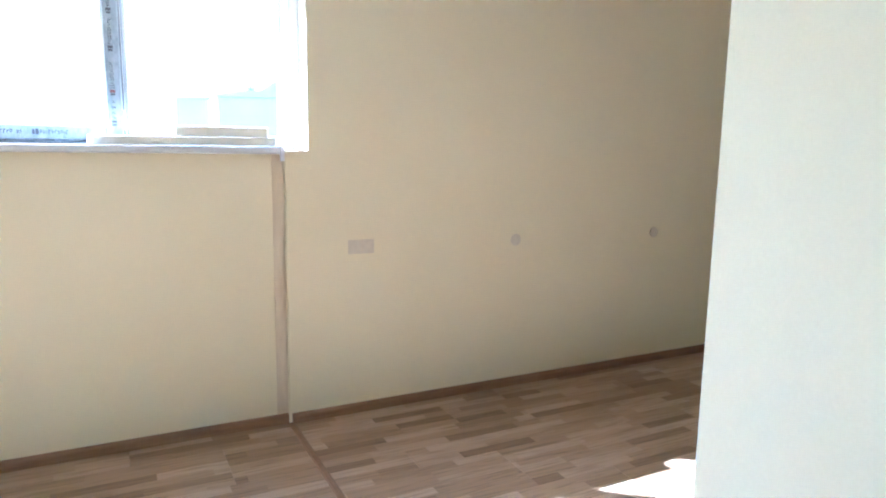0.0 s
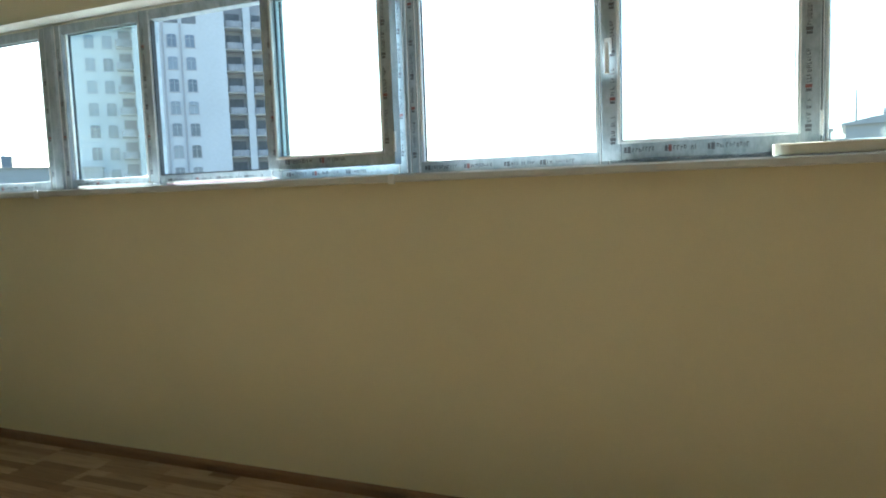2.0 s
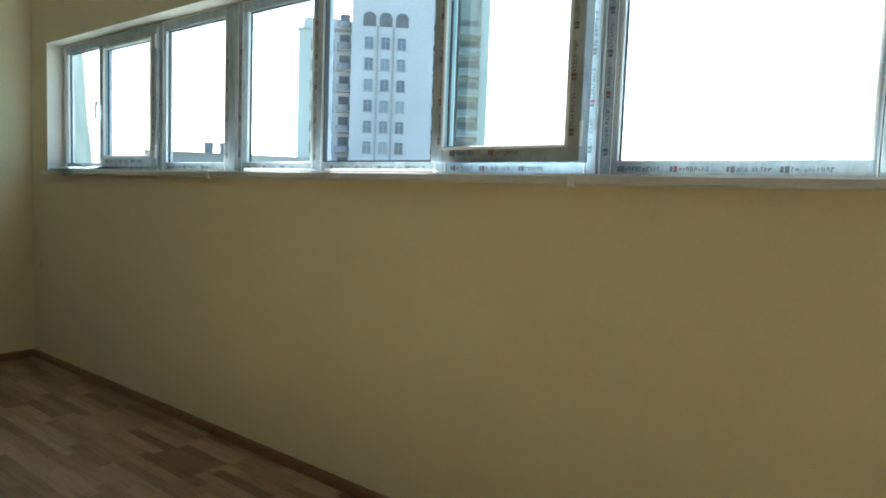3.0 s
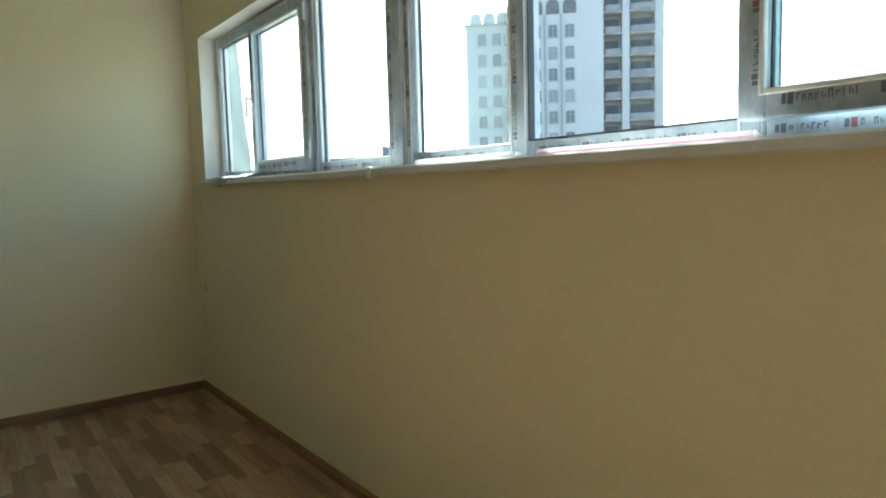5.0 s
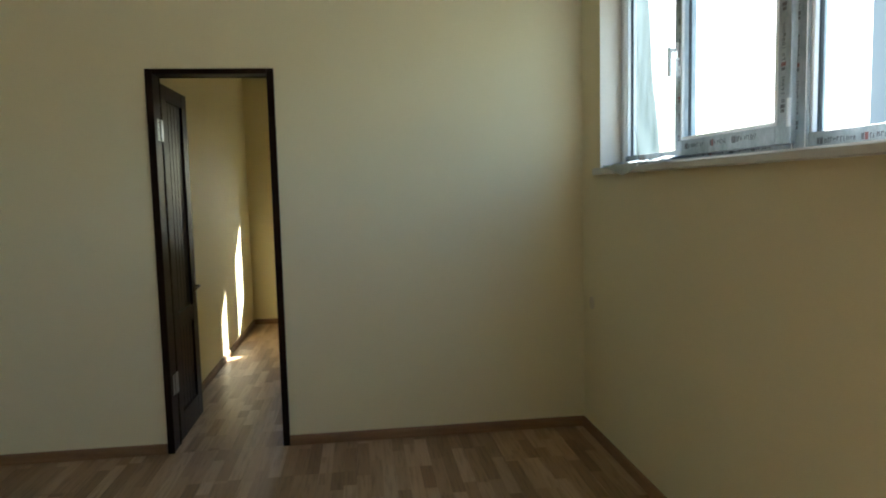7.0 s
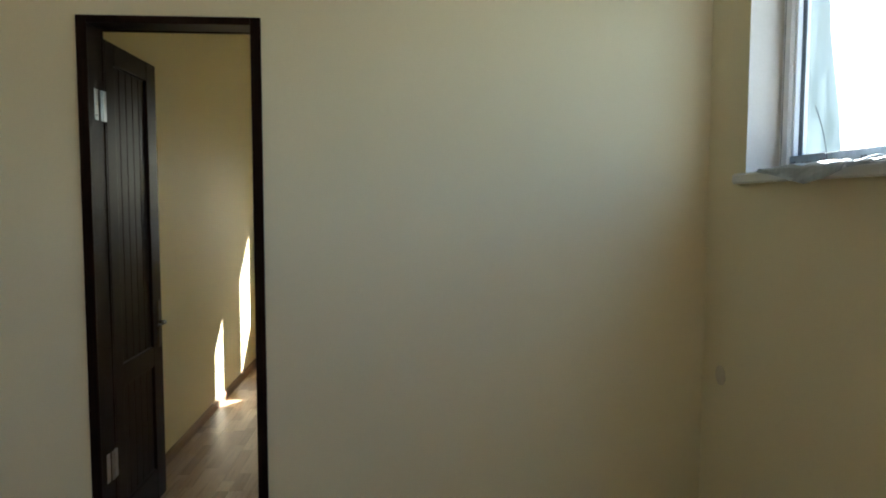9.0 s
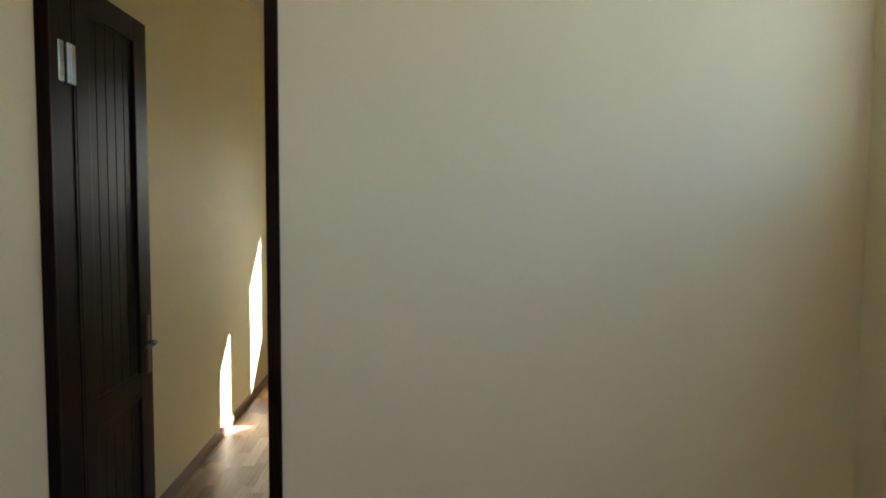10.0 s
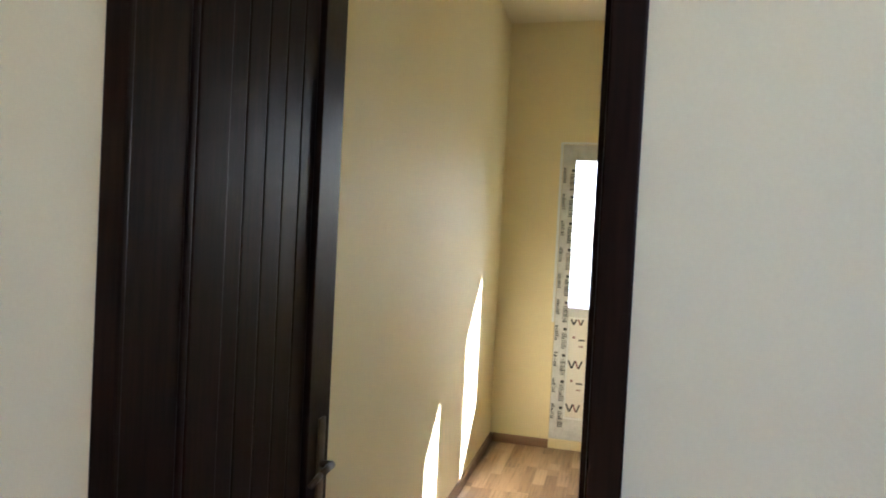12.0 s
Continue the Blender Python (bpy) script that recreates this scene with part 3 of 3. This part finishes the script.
def wall_box(x, z, y, double, label):
    b = thing("socket_box", label, "socket box", "socket boxes")
    for i, dx in enumerate((-0.036, 0.036) if double else (0,)):
        bm = bmesh.new()
        ring, back = [], []
        n = 24
        for r, d in ((0.037, 0.0), (0.037, 0.003), (0.034, 0.003), (0.032, 0.0014)):
            ring.append([bm.verts.new((x + dx + r * math.cos(6.28318 * k / n), y - d, z + r * math.sin(6.28318 * k / n))) for k in range(n)])
        for p, q in zip(ring, ring[1:]):
            for k in range(n):
                bm.faces.new((p[k], p[(k + 1) % n], q[(k + 1) % n], q[k]))
        bm.faces.new(ring[-1])
        part("cup", bm, CUP, b, "round grey plastic cup")
    if double:
        bm = bmesh.new()
        box(bm, x - 0.077, x + 0.077, y - 0.0022, y - 0.0002, z - 0.040, z + 0.040, 0.001)
        part("plate", bm, CUP, b, "flat grey mounting plate")
    return b


wall_box(7.658, 0.973, -0.0185, True, "double grey socket box set in the cream wall")
wall_box(8.690, 0.961, -0.0185, False, "single grey socket box set in the cream wall")
wall_box(9.856, 0.955, -0.0185, False, "single grey socket box set in the cream wall")
wall_box(0.150, 0.765, -0.0005, False, "single grey socket box low beside the room's corner")

# ---- dark door, open into the further room ----
D = thing("door_1", "dark espresso panelled wooden door standing open", "door", kind="structure", at=(-0.06, -2.4, 0))


def dblock(name, parent, *d, bevel=0.003, material=ESPRESSO, label="", seg=2):
    ob = block(name, material, parent, *d, bevel=bevel, label=label, seg=seg)
    ob.matrix_parent_inverse = D.matrix_basis.inverted() if parent is D else Matrix.Identity(4)
    return ob


for x0, x1 in ((0.001, 0.013), (-0.133, -0.121)):
    dblock("casing", D, x0, x1, DOOR_S - 0.034, DOOR_S + 0.004, 0, DOOR_Z + 0.024)
    dblock("casing", D, x0, x1, DOOR_N - 0.004, DOOR_N + 0.034, 0, DOOR_Z + 0.024)
    dblock("casing", D, x0, x1, DOOR_S + 0.0045, DOOR_N - 0.0045, DOOR_Z - 0.004, DOOR_Z + 0.024)
dblock("jamb", D, -0.120, 0.0, DOOR_S - 0.029, DOOR_S, 0, DOOR_Z)
dblock("jamb", D, -0.120, 0.0, DOOR_N, DOOR_N + 0.029, 0, DOOR_Z)
dblock("head", D, -0.120, 0.0, DOOR_S - 0.029, DOOR_N + 0.029, DOOR_Z + 0.0005, DOOR_Z + 0.020)
dblock("stop", D, -0.075, -0.058, DOOR_N - 0.012, DOOR_N - 0.0005, 0, DOOR_Z - 0.0005, bevel=0.001)
# the leaf, along the further room's south wall
leaf = new("leaf")
leaf.parent = D
leaf.matrix_parent_inverse = D.matrix_basis.inverted()
LX0, LX1, LY0, LY1 = -0.668, -0.136, -2.398, -2.358
LW = LX1 - LX0
block("stile", ESPRESSO, leaf, LX0, LX0 + 0.108, LY0, LY1, 0.012, 2.048, bevel=0.003, seg=2)
block("stile", ESPRESSO, leaf, LX1 - 0.085, LX1, LY0, LY1, 0.012, 2.048, bevel=0.003, seg=2)
for z0, z1 in ((0.012, 0.165), (0.654, 0.747), (1.963, 2.048)):
    block("rail", ESPRESSO, leaf, LX0 + 0.1085, LX1 - 0.0855, LY0, LY1 - 0.0006, z0, z1, bevel=0.003, seg=2)
for z0, z1 in ((0.1655, 0.6535), (0.7475, 1.9625)):
    xs = LX0 + 0.109
    nb = 5
    bw = (LW - 0.195) / nb
    for i in range(nb):
        bm = bmesh.new()
        box(bm, xs + i * bw + 0.0008, xs + (i + 1) * bw - 0.0008, LY0 + 0.010, LY1 - 0.013, z0, z1, 0.0035, 2)
        part("panel_board", bm, ESPRESSO, leaf)
for z in (0.371, 1.786):
    bm = bmesh.new()
    box(bm, -0.073, -0.044, DOOR_S + 0.0002, DOOR_S + 0.003, z - 0.058, z + 0.058, 0.001)
    box(bm, -0.1325, -0.106, LY1 - 0.003, LY1 + 0.003, z - 0.058, z + 0.058, 0.001)
    for k in range(5):
        cyl(bm, (-0.0885, DOOR_S + 0.006, z - 0.058 + 0.0232 * k), (-0.0885, DOOR_S + 0.006, z - 0.0355 + 0.0232 * k), 0.0042)
    for dz in (-0.04, 0, 0.04):
        for xx in (-0.056, -0.120):
            cyl(bm, (xx, DOOR_S + 0.002, z + dz), (xx, DOOR_S + 0.0075, z + dz), 0.004, n=10)
    ob = part("hinge", bm, CHROME, D, "bright steel butt hinge")
    ob.matrix_parent_inverse = D.matrix_basis.inverted()
bm = bmesh.new()
box(bm, LX0 + 0.030, LX0 + 0.064, LY1 + 0.0002, LY1 + 0.006, 0.735, 0.955, 0.003, 2)
cyl(bm, (LX0 + 0.047, LY1 + 0.004, 0.852), (LX0 + 0.047, LY1 + 0.032, 0.852), 0.009)
cyl(bm, (LX0 + 0.042, LY1 + 0.029, 0.852), (LX0 + 0.110, LY1 + 0.033, 0.850), 0.0085, 0.0075)
cyl(bm, (LX0 + 0.108, LY1 + 0.033, 0.851), (LX0 + 0.148, LY1 + 0.029, 0.840), 0.0075, 0.006)
part("handle", bm, DARKMETAL, leaf, "dark bronze lever handle on a long plate", True)

# ---- balcony door and window of the further room ----
X0, X1 = ROOM2_W - 0.070, ROOM2_W - 0.010
BD = thing("door_2", "white plastic balcony door, glass above a patterned panel", "balcony door", kind="structure", at=(ROOM2_W - 0.04, -1.8, BD_Z0))


def bpart(name, material, *d, bevel=0.004, label=""):
    ob = block(name, material, BD, *d, bevel=bevel, label=label, seg=2)
    ob.matrix_parent_inverse = BD.matrix_basis.inverted()
    return ob


for y0, y1, z0, z1 in ((BD_S, BD_S + 0.046, BD_Z0, BD_Z1), (BD_N - 0.046, BD_N, BD_Z0, BD_Z1), (BD_S + 0.0465, BD_N - 0.0465, BD_Z1 - 0.045, BD_Z1), (BD_S + 0.0465, BD_N - 0.0465, BD_Z0, BD_Z0 + 0.045)):
    bpart("frame", FILM_WHITE, X0, X1, y0, y1, z0, z1)
SY0, SY1, SZ0, SZ1 = BD_S + 0.036, BD_N - 0.036, BD_Z0 + 0.036, BD_Z1 - 0.034
for y0, y1, z0, z1 in ((SY0, SY0 + 0.050, SZ0, SZ1), (SY1 - 0.14, SY1, SZ0, SZ1), (SY0 + 0.0505, SY1 - 0.1405, SZ1 - 0.07, SZ1), (SY0 + 0.0505, SY1 - 0.1405, SZ0, SZ0 + 0.105), (SY0 + 0.0505, SY1 - 0.1405, 0.872, 0.935)):
    bpart("sash_rail", FILM_WHITE, X0 + 0.02, X1 + 0.016, y0, y1, z0, z1)
pane = bpart("pane", PANE, X0 + 0.05, X0 + 0.054, SY0 + 0.044, SY1 - 0.13, 0.93, SZ1 - 0.065, bevel=0)
pane.visible_shadow = False
bpart("lower_panel", REVEAL, X0 + 0.035, X0 + 0.060, SY0 + 0.044, SY1 - 0.13, SZ0 + 0.10, 0.88, label="white lower panel with dark printed marks")
rnd = random.Random(5)
for y0, y1, z0, z1 in ((SY0 + 0.0505, SY0 + 0.062, SZ0 + 0.105, 0.872), (SY1 - 0.152, SY1 - 0.1405, SZ0 + 0.105, 0.872), (SY0 + 0.062, SY1 - 0.152, 0.858, 0.872), (SY0 + 0.062, SY1 - 0.152, SZ0 + 0.105, SZ0 + 0.119)):
    bpart("panel_bead", PVC, X0 + 0.056, X0 + 0.074, y0, y1, z0, z1, bevel=0.002)
bpart("pane_gasket", GASKET, X0 + 0.048, X0 + 0.060, SY0 + 0.0505, SY1 - 0.1405, 0.9352, 0.9412, bevel=0)
bm, bmr = bmesh.new(), bmesh.new()
for zc in (0.845, 0.560, 0.275):       # zigzag emblems, with small dashes between their rows
    for yc in (SY0 + 0.105, SY0 + 0.265):
        for k in range(4):
            ya, up = yc - 0.044 + 0.022 * k, 0.026 if k % 2 else -0.026
            prism(bm if k != 2 else bmr, [(ya, zc - up), (ya + 0.012, zc - up), (ya + 0.033, zc + up), (ya + 0.021, zc + up)], "x", X0 + 0.0603, X0 + 0.061)
        if zc > 0.3:
            box(bmr, X0 + 0.0603, X0 + 0.061, yc - 0.02, yc - 0.004, zc - 0.115, zc - 0.100)
            box(bm, X0 + 0.0603, X0 + 0.061, yc + 0.018, yc + 0.060, zc - 0.128, zc - 0.118)
            box(bmr, X0 + 0.0603, X0 + 0.061, yc + 0.022, yc + 0.050, zc - 0.168, zc - 0.160)
for b, m in ((bm, INK_BLACK), (bmr, INK_RED)):
    ob = part("printed_mark", b, m, BD, "small printed marks on the film")
    ob.matrix_parent_inverse = BD.matrix_basis.inverted()
bm = bmesh.new()
z = SZ0 + 0.05
while z < SZ1 - 0.12:
    for k in range(9):
        w = rnd.uniform(0.004, 0.009)
        box(bm, X1 + 0.0161, X1 + 0.0168, SY0 + 0.016, SY0 + rnd.uniform(0.034, 0.052), z + k * 0.0125, z + k * 0.0125 + w)
    box(bm, X1 + 0.0161, X1 + 0.0168, SY0 + 0.024, SY0 + 0.046, z + 0.118, z + 0.136)
    for k in range(8):
        box(bm, X1 + 0.0001, X1 + 0.0008, BD_S + 0.006, BD_S + rnd.uniform(0.02, 0.032), z + 0.05 + k * 0.0125, z + 0.05 + k * 0.0125 + rnd.uniform(0.004, 0.009))
    z += 0.172
ob = part("film_print", bm, INK_BLACK, BD, "rows of dark print on the protective film")
ob.matrix_parent_inverse = BD.matrix_basis.inverted()
bm = bmesh.new()
box(bm, ROOM2_W + 0.0005, ROOM2_W + 0.014, BD_S - 0.018, BD_S - 0.001, 0.83, BD_Z1 + 0.012)
box(bm, ROOM2_W + 0.0005, ROOM2_W + 0.014, BD_S - 0.001, BD_N, BD_Z1 + 0.001, BD_Z1 + 0.014)
tagged(solid("door_trim", bm, PVC), "thin white bead round the balcony door", "trim", kind="structure")
WX = thing("window_4", "white plastic window beside the balcony door", "window", kind="structure", at=(ROOM2_W - 0.04, -1.08, W2_Z))
for y0, y1, z0, z1 in ((-1.09, -0.92, W2_Z + 0.1005, W2_Z1 - 0.1005), (W2_S, W2_S + 0.06, W2_Z, W2_Z1), (W2_N - 0.06, W2_N, W2_Z, W2_Z1), (W2_S + 0.0605, W2_N - 0.0605, W2_Z, W2_Z + 0.10), (W2_S + 0.0605, W2_N - 0.0605, W2_Z1 - 0.10, W2_Z1)):
    ob = block("frame", FILMED, WX, X0, X1, y0, y1, z0, z1, bevel=0.004, seg=2)
    ob.matrix_parent_inverse = WX.matrix_basis.inverted()
ob = block("pane", PANE, WX, X0 + 0.03, X0 + 0.034, W2_S + 0.055, W2_N - 0.055, W2_Z + 0.09, W2_Z1 - 0.09)
ob.matrix_parent_inverse = WX.matrix_basis.inverted()
ob.visible_shadow = False

# a loose cord hanging in the end light
cd = bpy.data.curves.new("cord", "CURVE")
cd.dimensions, cd.bevel_depth, cd.bevel_resolution = "3D", 0.0012, 1
sp = cd.splines.new("POLY")
sp.points.add(7)
for i, p in enumerate(sp.points):
    q = i / 7
    p.co = (0.54 + 0.10 * q + 0.012 * math.sin(q * 3), 0.082 - 0.02 * q, 1.72 - 0.19 * q, 1)
cd.materials.append(INK_BLACK)
tagged(new("cord", cd), "thin dark cord hanging beside the torn film", "cord")

# ---- outside ----
bm = bmesh.new()
box(bm, -2500, 2500, -2500, 2500, -18.5, -18)
tagged(solid("ground", bm, GROUND), "hazy flat city ground far below", "ground", kind="structure")

TV, TR = Vector((-0.6925, 0.7214, 0)), Vector((0.7214, 0.6925, 0))
TOWER_AT = Matrix.Translation(Vector((6.05, -2.35, 1.05)) + TV * 99 + TR * 2.18) @ Matrix.Rotation(math.atan2(TR.y, TR.x), 4, "Z") @ Matrix.Diagonal((1.09, 1, 1, 1))


def tower():
    """Pale high-rise: a main slab with three window columns, a recessed stack of loggias and a lower wing."""
    T = thing("apartment_tower", "pale rendered high-rise with window columns and loggias", "building")
    T.matrix_world = TOWER_AT

    def tp(name, bm, m, label="", parent=T):
        return part(name, bm, m, parent, label)

    def tb(name, m, *d, label=""):
        bm = bmesh.new()
        box(bm, *d)
        return tp(name, bm, m, label)

    top = 37.0
    tb("wall", RENDER, -6.2, 4.7, 0, 14, -19.05, top, label="pale slab wall")
    tb("wall", RENDER, 7.1, 8.0, 0.6, 14, -19.05, top)
    tb("wall", RENDER2, 4.7, 12.2, 2.2, 14, -19.05, top - 1, label="grey recessed wall behind the loggias")
    tb("wall", RENDER, 11.2, 12.4, 1.2, 14.2, -19.05, top - 4)
    tb("wall", RENDER, -13.4, -6.2, 3.0, 13, -19.05, 24.0, label="lower side wing")
    tb("roof", ROOF, -6.6, 5.8, -0.4, 14.4, top, top + 0.6)
    tb("roof", RENDER2, -13.6, -6.2, 2.8, 13.2, 24.0, 24.4)
    for c in (-2.75, -0.65):
        bm = bmesh.new()
        cyl(bm, (c, -0.12, -18), (c, -0.12, 24.4), 0.11, n=8)
        tp("drainpipe", bm, RENDER2)
    win = bmesh.new()
    prism(win, [(-0.55, 0), (0.55, 0), (0.55, 1.60), (0.36, 1.70), (0, 1.74), (-0.36, 1.70), (-0.55, 1.60)], "y", -0.03, 0.05)
    fr = bmesh.new()
    for a in ((-0.60, -0.52, 0, 1.62), (0.52, 0.60, 0, 1.62), (-0.03, 0.03, 0, 1.7), (-0.55, 0.55, 1.16, 1.21), (-0.68, 0.68, -0.12, 0.02)):
        box(fr, a[0], a[1], -0.08, 0.05, a[2], a[3])
    wm, fm = bpy.data.meshes.new("window"), bpy.data.meshes.new("window_frame")
    win.to_mesh(wm), fr.to_mesh(fm)
    win.free(), fr.free()
    wm.materials.append(DARKWIN), fm.materials.append(RENDER2)
    for k in range(13):
        z = 21.2 - 3.0 * k
        for c, y in ((-3.85, 0), (-1.70, 0), (0.45, 0), (-11.2, 3.0), (-9.2, 3.0)):
            w = new("window", wm)
            w.parent, w.location = T, (c, y, z)
            f = new("frame", fm)
            f.parent, f.location = w, (0, 0, 0)
    for c in (-3.85, -1.70, 0.45):          # dark arches standing in for the shade in the top storey's openings
        bm = bmesh.new()
        prism(bm, [(c - 0.85, 24.4), (c + 0.85, 24.4), (c + 0.85, 25.6)] + [(c + 0.85 * math.cos(a * math.pi / 8), 25.6 + 0.85 * math.sin(a * math.pi / 8)) for a in range(1, 8)] + [(c - 0.85, 25.6)], "y", -0.06, 0.02)
        tp("arch_shade", bm, LOGGIA)
    for c in (-12.0, -10.2, -8.4):
        bm = bmesh.new()
        prism(bm, [(c - 0.8, 24.4), (c + 0.8, 24.4), (c + 0.8, 25.2)] + [(c + 0.8 * math.cos(a * math.pi / 6), 25.2 + 0.8 * math.sin(a * math.pi / 6)) for a in range(1, 6)] + [(c - 0.8, 25.2)], "y", 3.0, 3.4)
        tp("parapet_arch", bm, RENDER)
    for k in range(15):
        z = 24.2 - 3.0 * k
        for x0, x1, y0 in ((4.7, 7.05, 0.4), (8.05, 11.2, 0.2), (-8.2, -6.2, 1.5)):
            b = new("balcony")
            b.parent = T
            bm = bmesh.new()
            box(bm, x0, x1, y0, 3.1, z, z + 0.14)
            part("slab", bm, RENDER, b)
            bm = bmesh.new()
            xm, hw = (x0 + x1) / 2, (x1 - x0) / 2
            arc = [(xm + hw * math.cos(a * math.pi / 8), y0 + 0.35 - 0.75 * math.sin(a * math.pi / 8)) for a in range(9)]
            ring = [[bm.verts.new((px, py + dy, pz)) for px, py in arc] for dy, pz in ((0, z + 0.14), (0, z + 1.0), (0.08, z + 1.0), (0.08, z + 0.14))]
            for p, q in zip(ring, ring[1:] + ring[:1]):
                for i in range(8):
                    bm.faces.new((p[i], p[i + 1], q[i + 1], q[i]))
            part("parapet", bm, PARAPET, b)
            # a solid dark slab stands for the shade behind the balcony
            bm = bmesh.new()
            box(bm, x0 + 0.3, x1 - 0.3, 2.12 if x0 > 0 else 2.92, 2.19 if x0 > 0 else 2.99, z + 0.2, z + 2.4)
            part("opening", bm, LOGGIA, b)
    return T


tower()


def low_block(name, label, direction, dist, width, depth, z_top, roof_pitch):
    u = Vector((*direction, 0)).normalized()
    at = Vector((6.2, -2.6, 0)) + u * dist
    o = thing(name, label, "building", "low buildings")
    o.matrix_world = Matrix.Translation(at) @ Matrix.Rotation(math.atan2(-u.x, u.y), 4, "Z")
    bm = bmesh.new()
    box(bm, -width / 2, width / 2, 0, depth, -18, z_top)
    part("wall", bm, RENDER2, o)
    bm = bmesh.new()
    prism(bm, [(-width / 2 - 0.4, z_top), (width / 2 + 0.4, z_top), (width / 2 + 0.4, z_top + roof_pitch), (-width * 0.1, z_top + roof_pitch * 0.85), (-width / 2 - 0.4, z_top + roof_pitch * 0.45)], "y", -0.4, depth + 0.4)
    part("roof", bm, ROOF_PALE, o)
    return o


RU = Vector((0.1628, 0.9867, 0))
ROOF_AT = Matrix.Translation(Vector((6.27, -2.89, 0)) + RU * 62) @ Matrix.Rotation(math.atan2(-RU.x, RU.y), 4, "Z") @ Matrix.Diagonal((0.70, 1, 1, 1))


def roof_house():
    """The neighbour's roofscape: sloping sheet roof with a mast, a tank on a frame, a gable and a taller block."""
    o = thing("rooftop_house", "pale grey roofscape with a mast, a white tank and a gable", "building", "low buildings")
    o.matrix_world = ROOF_AT

    def rp(name, m, *boxes, label=""):
        bm = bmesh.new()
        for d in boxes:
            box(bm, *d)
        part(name, bm, m, o, label)

    rp("wall", RENDER2, (-1.0, 8.1, 0, 12, -18, 5.55))
    bm = bmesh.new()
    prism(bm, [(-1.4, 5.45), (8.2, 5.55), (8.2, 6.15), (4.3, 6.1), (2.0, 6.05), (-1.4, 5.6)], "y", -0.4, 12.4)
    part("roof", bm, ROOF_PALE, o, "low sheet roof")
    bm = bmesh.new()
    prism(bm, [(4.2, 6.12), (8.0, 6.16), (8.0, 7.55), (7.8, 7.6), (6.0, 7.0)], "y", 0.5, 9)
    part("gable", bm, ROOF_PALE, o, "half gable of grey sheet")
    rp("block", RENDER2, (8.35, 11.0, 1.0, 10, -18, 8.75), (8.25, 11.2, 0.8, 10.2, 8.75, 8.9), label="taller rendered stair block")
    rp("chimney", ROOF, (8.35, 8.62, 1.2, 1.5, 8.9, 9.2), (8.25, 8.72, 1.1, 1.6, 9.2, 9.45))
    rp("block_window", DARKWIN, (9.5, 10.3, 0.96, 1.05, 6.4, 7.6))
    bm = bmesh.new()
    cyl(bm, (0, 0.3, 5.5), (0, 0.3, 8.2), 0.11, 0.08, n=8)
    part("mast", bm, ROOF, o)
    bm = bmesh.new()
    cyl(bm, (2.55, 1.0, 6.42), (3.55, 1.0, 6.42), 0.36, n=18)
    part("tank", bm, RENDER, o, "small white roof tank")
    for x in (2.6, 3.0, 3.5):
        bm = bmesh.new()
        cyl(bm, (x, 0.6, 6.0), (x, 0.6, 7.1), 0.04, n=6)
        part("rail_post", bm, ROOF, o)
    rp("rail", ROOF_PALE, (2.5, 3.6, 0.57, 0.63, 7.05, 7.12), (1.2, 2.5, 0.57, 0.63, 6.3, 6.36))
    return o


roof_house()
low_block("far_block", "tiny pale far-off block behind the roofs", (0.117, 0.9931), 140, 6.0, 6, 9.9, 0.3)
B2 = low_block("flat_roof_block", "low block carrying three roof tanks", (-0.826, 0.563), 95, 22, 12, 5.9, 0.15)
for i in range(3):
    tank = bmesh.new()
    cyl(tank, (-3.2 + i * 2.0, 2, 6.0), (-3.2 + i * 2.0, 2, 7.5), 0.58, 0.64, 20)
    cyl(tank, (-3.2 + i * 2.0, 2, 7.5), (-3.2 + i * 2.0, 2, 7.65), 0.6, 0.3, 20)
    t = part("roof_tank", tank, TANK, B2, "grey cylindrical roof tank")

# ---- laminate planks ----
PL, PW = 1.285, 0.193
plank_meshes = {}


def plank(x0, x1, yc, w):
    key = (round(x1 - x0, 3), round(w, 3))
    if key not in plank_meshes:
        bm = bmesh.new()
        h, q = key[0] / 2 - 0.0004, key[1] / 2 - 0.0004
        box(bm, -h, h, -q, q, -0.008, 0.0, 0.0)
        top = [e for e in bm.edges if all(v.co.z > -0.001 for v in e.verts)]
        bmesh.ops.bevel(bm, geom=top, offset=0.0006, segments=1, affect="EDGES")
        me = bpy.data.meshes.new("plank")
        bm.to_mesh(me)
        bm.free()
        me.materials.append(OAK)
        plank_meshes[key] = me
    ob = new("plank", plank_meshes[key])
    ob.parent = FLOOR
    ob.location = ((x0 + x1) / 2, yc, 0)


def lay(x0, x1, y0, y1, seed):
    rnd = random.Random(seed)
    y = y1
    while y > y0 + 0.02:
        w = min(PW, y - y0)
        x = x0 - rnd.choice((0.0, 0.43, 0.86)) - 0.001
        while x < x1 - 0.01:
            a, b = max(x, x0), min(x + PL, x1)
            if b - a > 0.03 and y - w < -4.06:  # the back of the room, out of sight
                box(BACK, a + 0.0004, b - 0.0004, y - w + 0.0004, y - 0.0004, -0.008, 0.0)
            elif b - a > 0.03:
                plank(a, b, y - w / 2, w)
            x += PL
        y -= w


BACK = bmesh.new()
lay(0.0, PARTITION_X - 0.004, SOUTH, -0.001, 3)
lay(PARTITION_X + 0.004, EAST, SOUTH, -0.019, 4)
lay(ROOM2_W, -0.0005, ROOM2_S, -0.001, 6)
tagged(part("plank_field", BACK, OAK, FLOOR, "laminate planks at the back of the rooms"), kind="stuff")
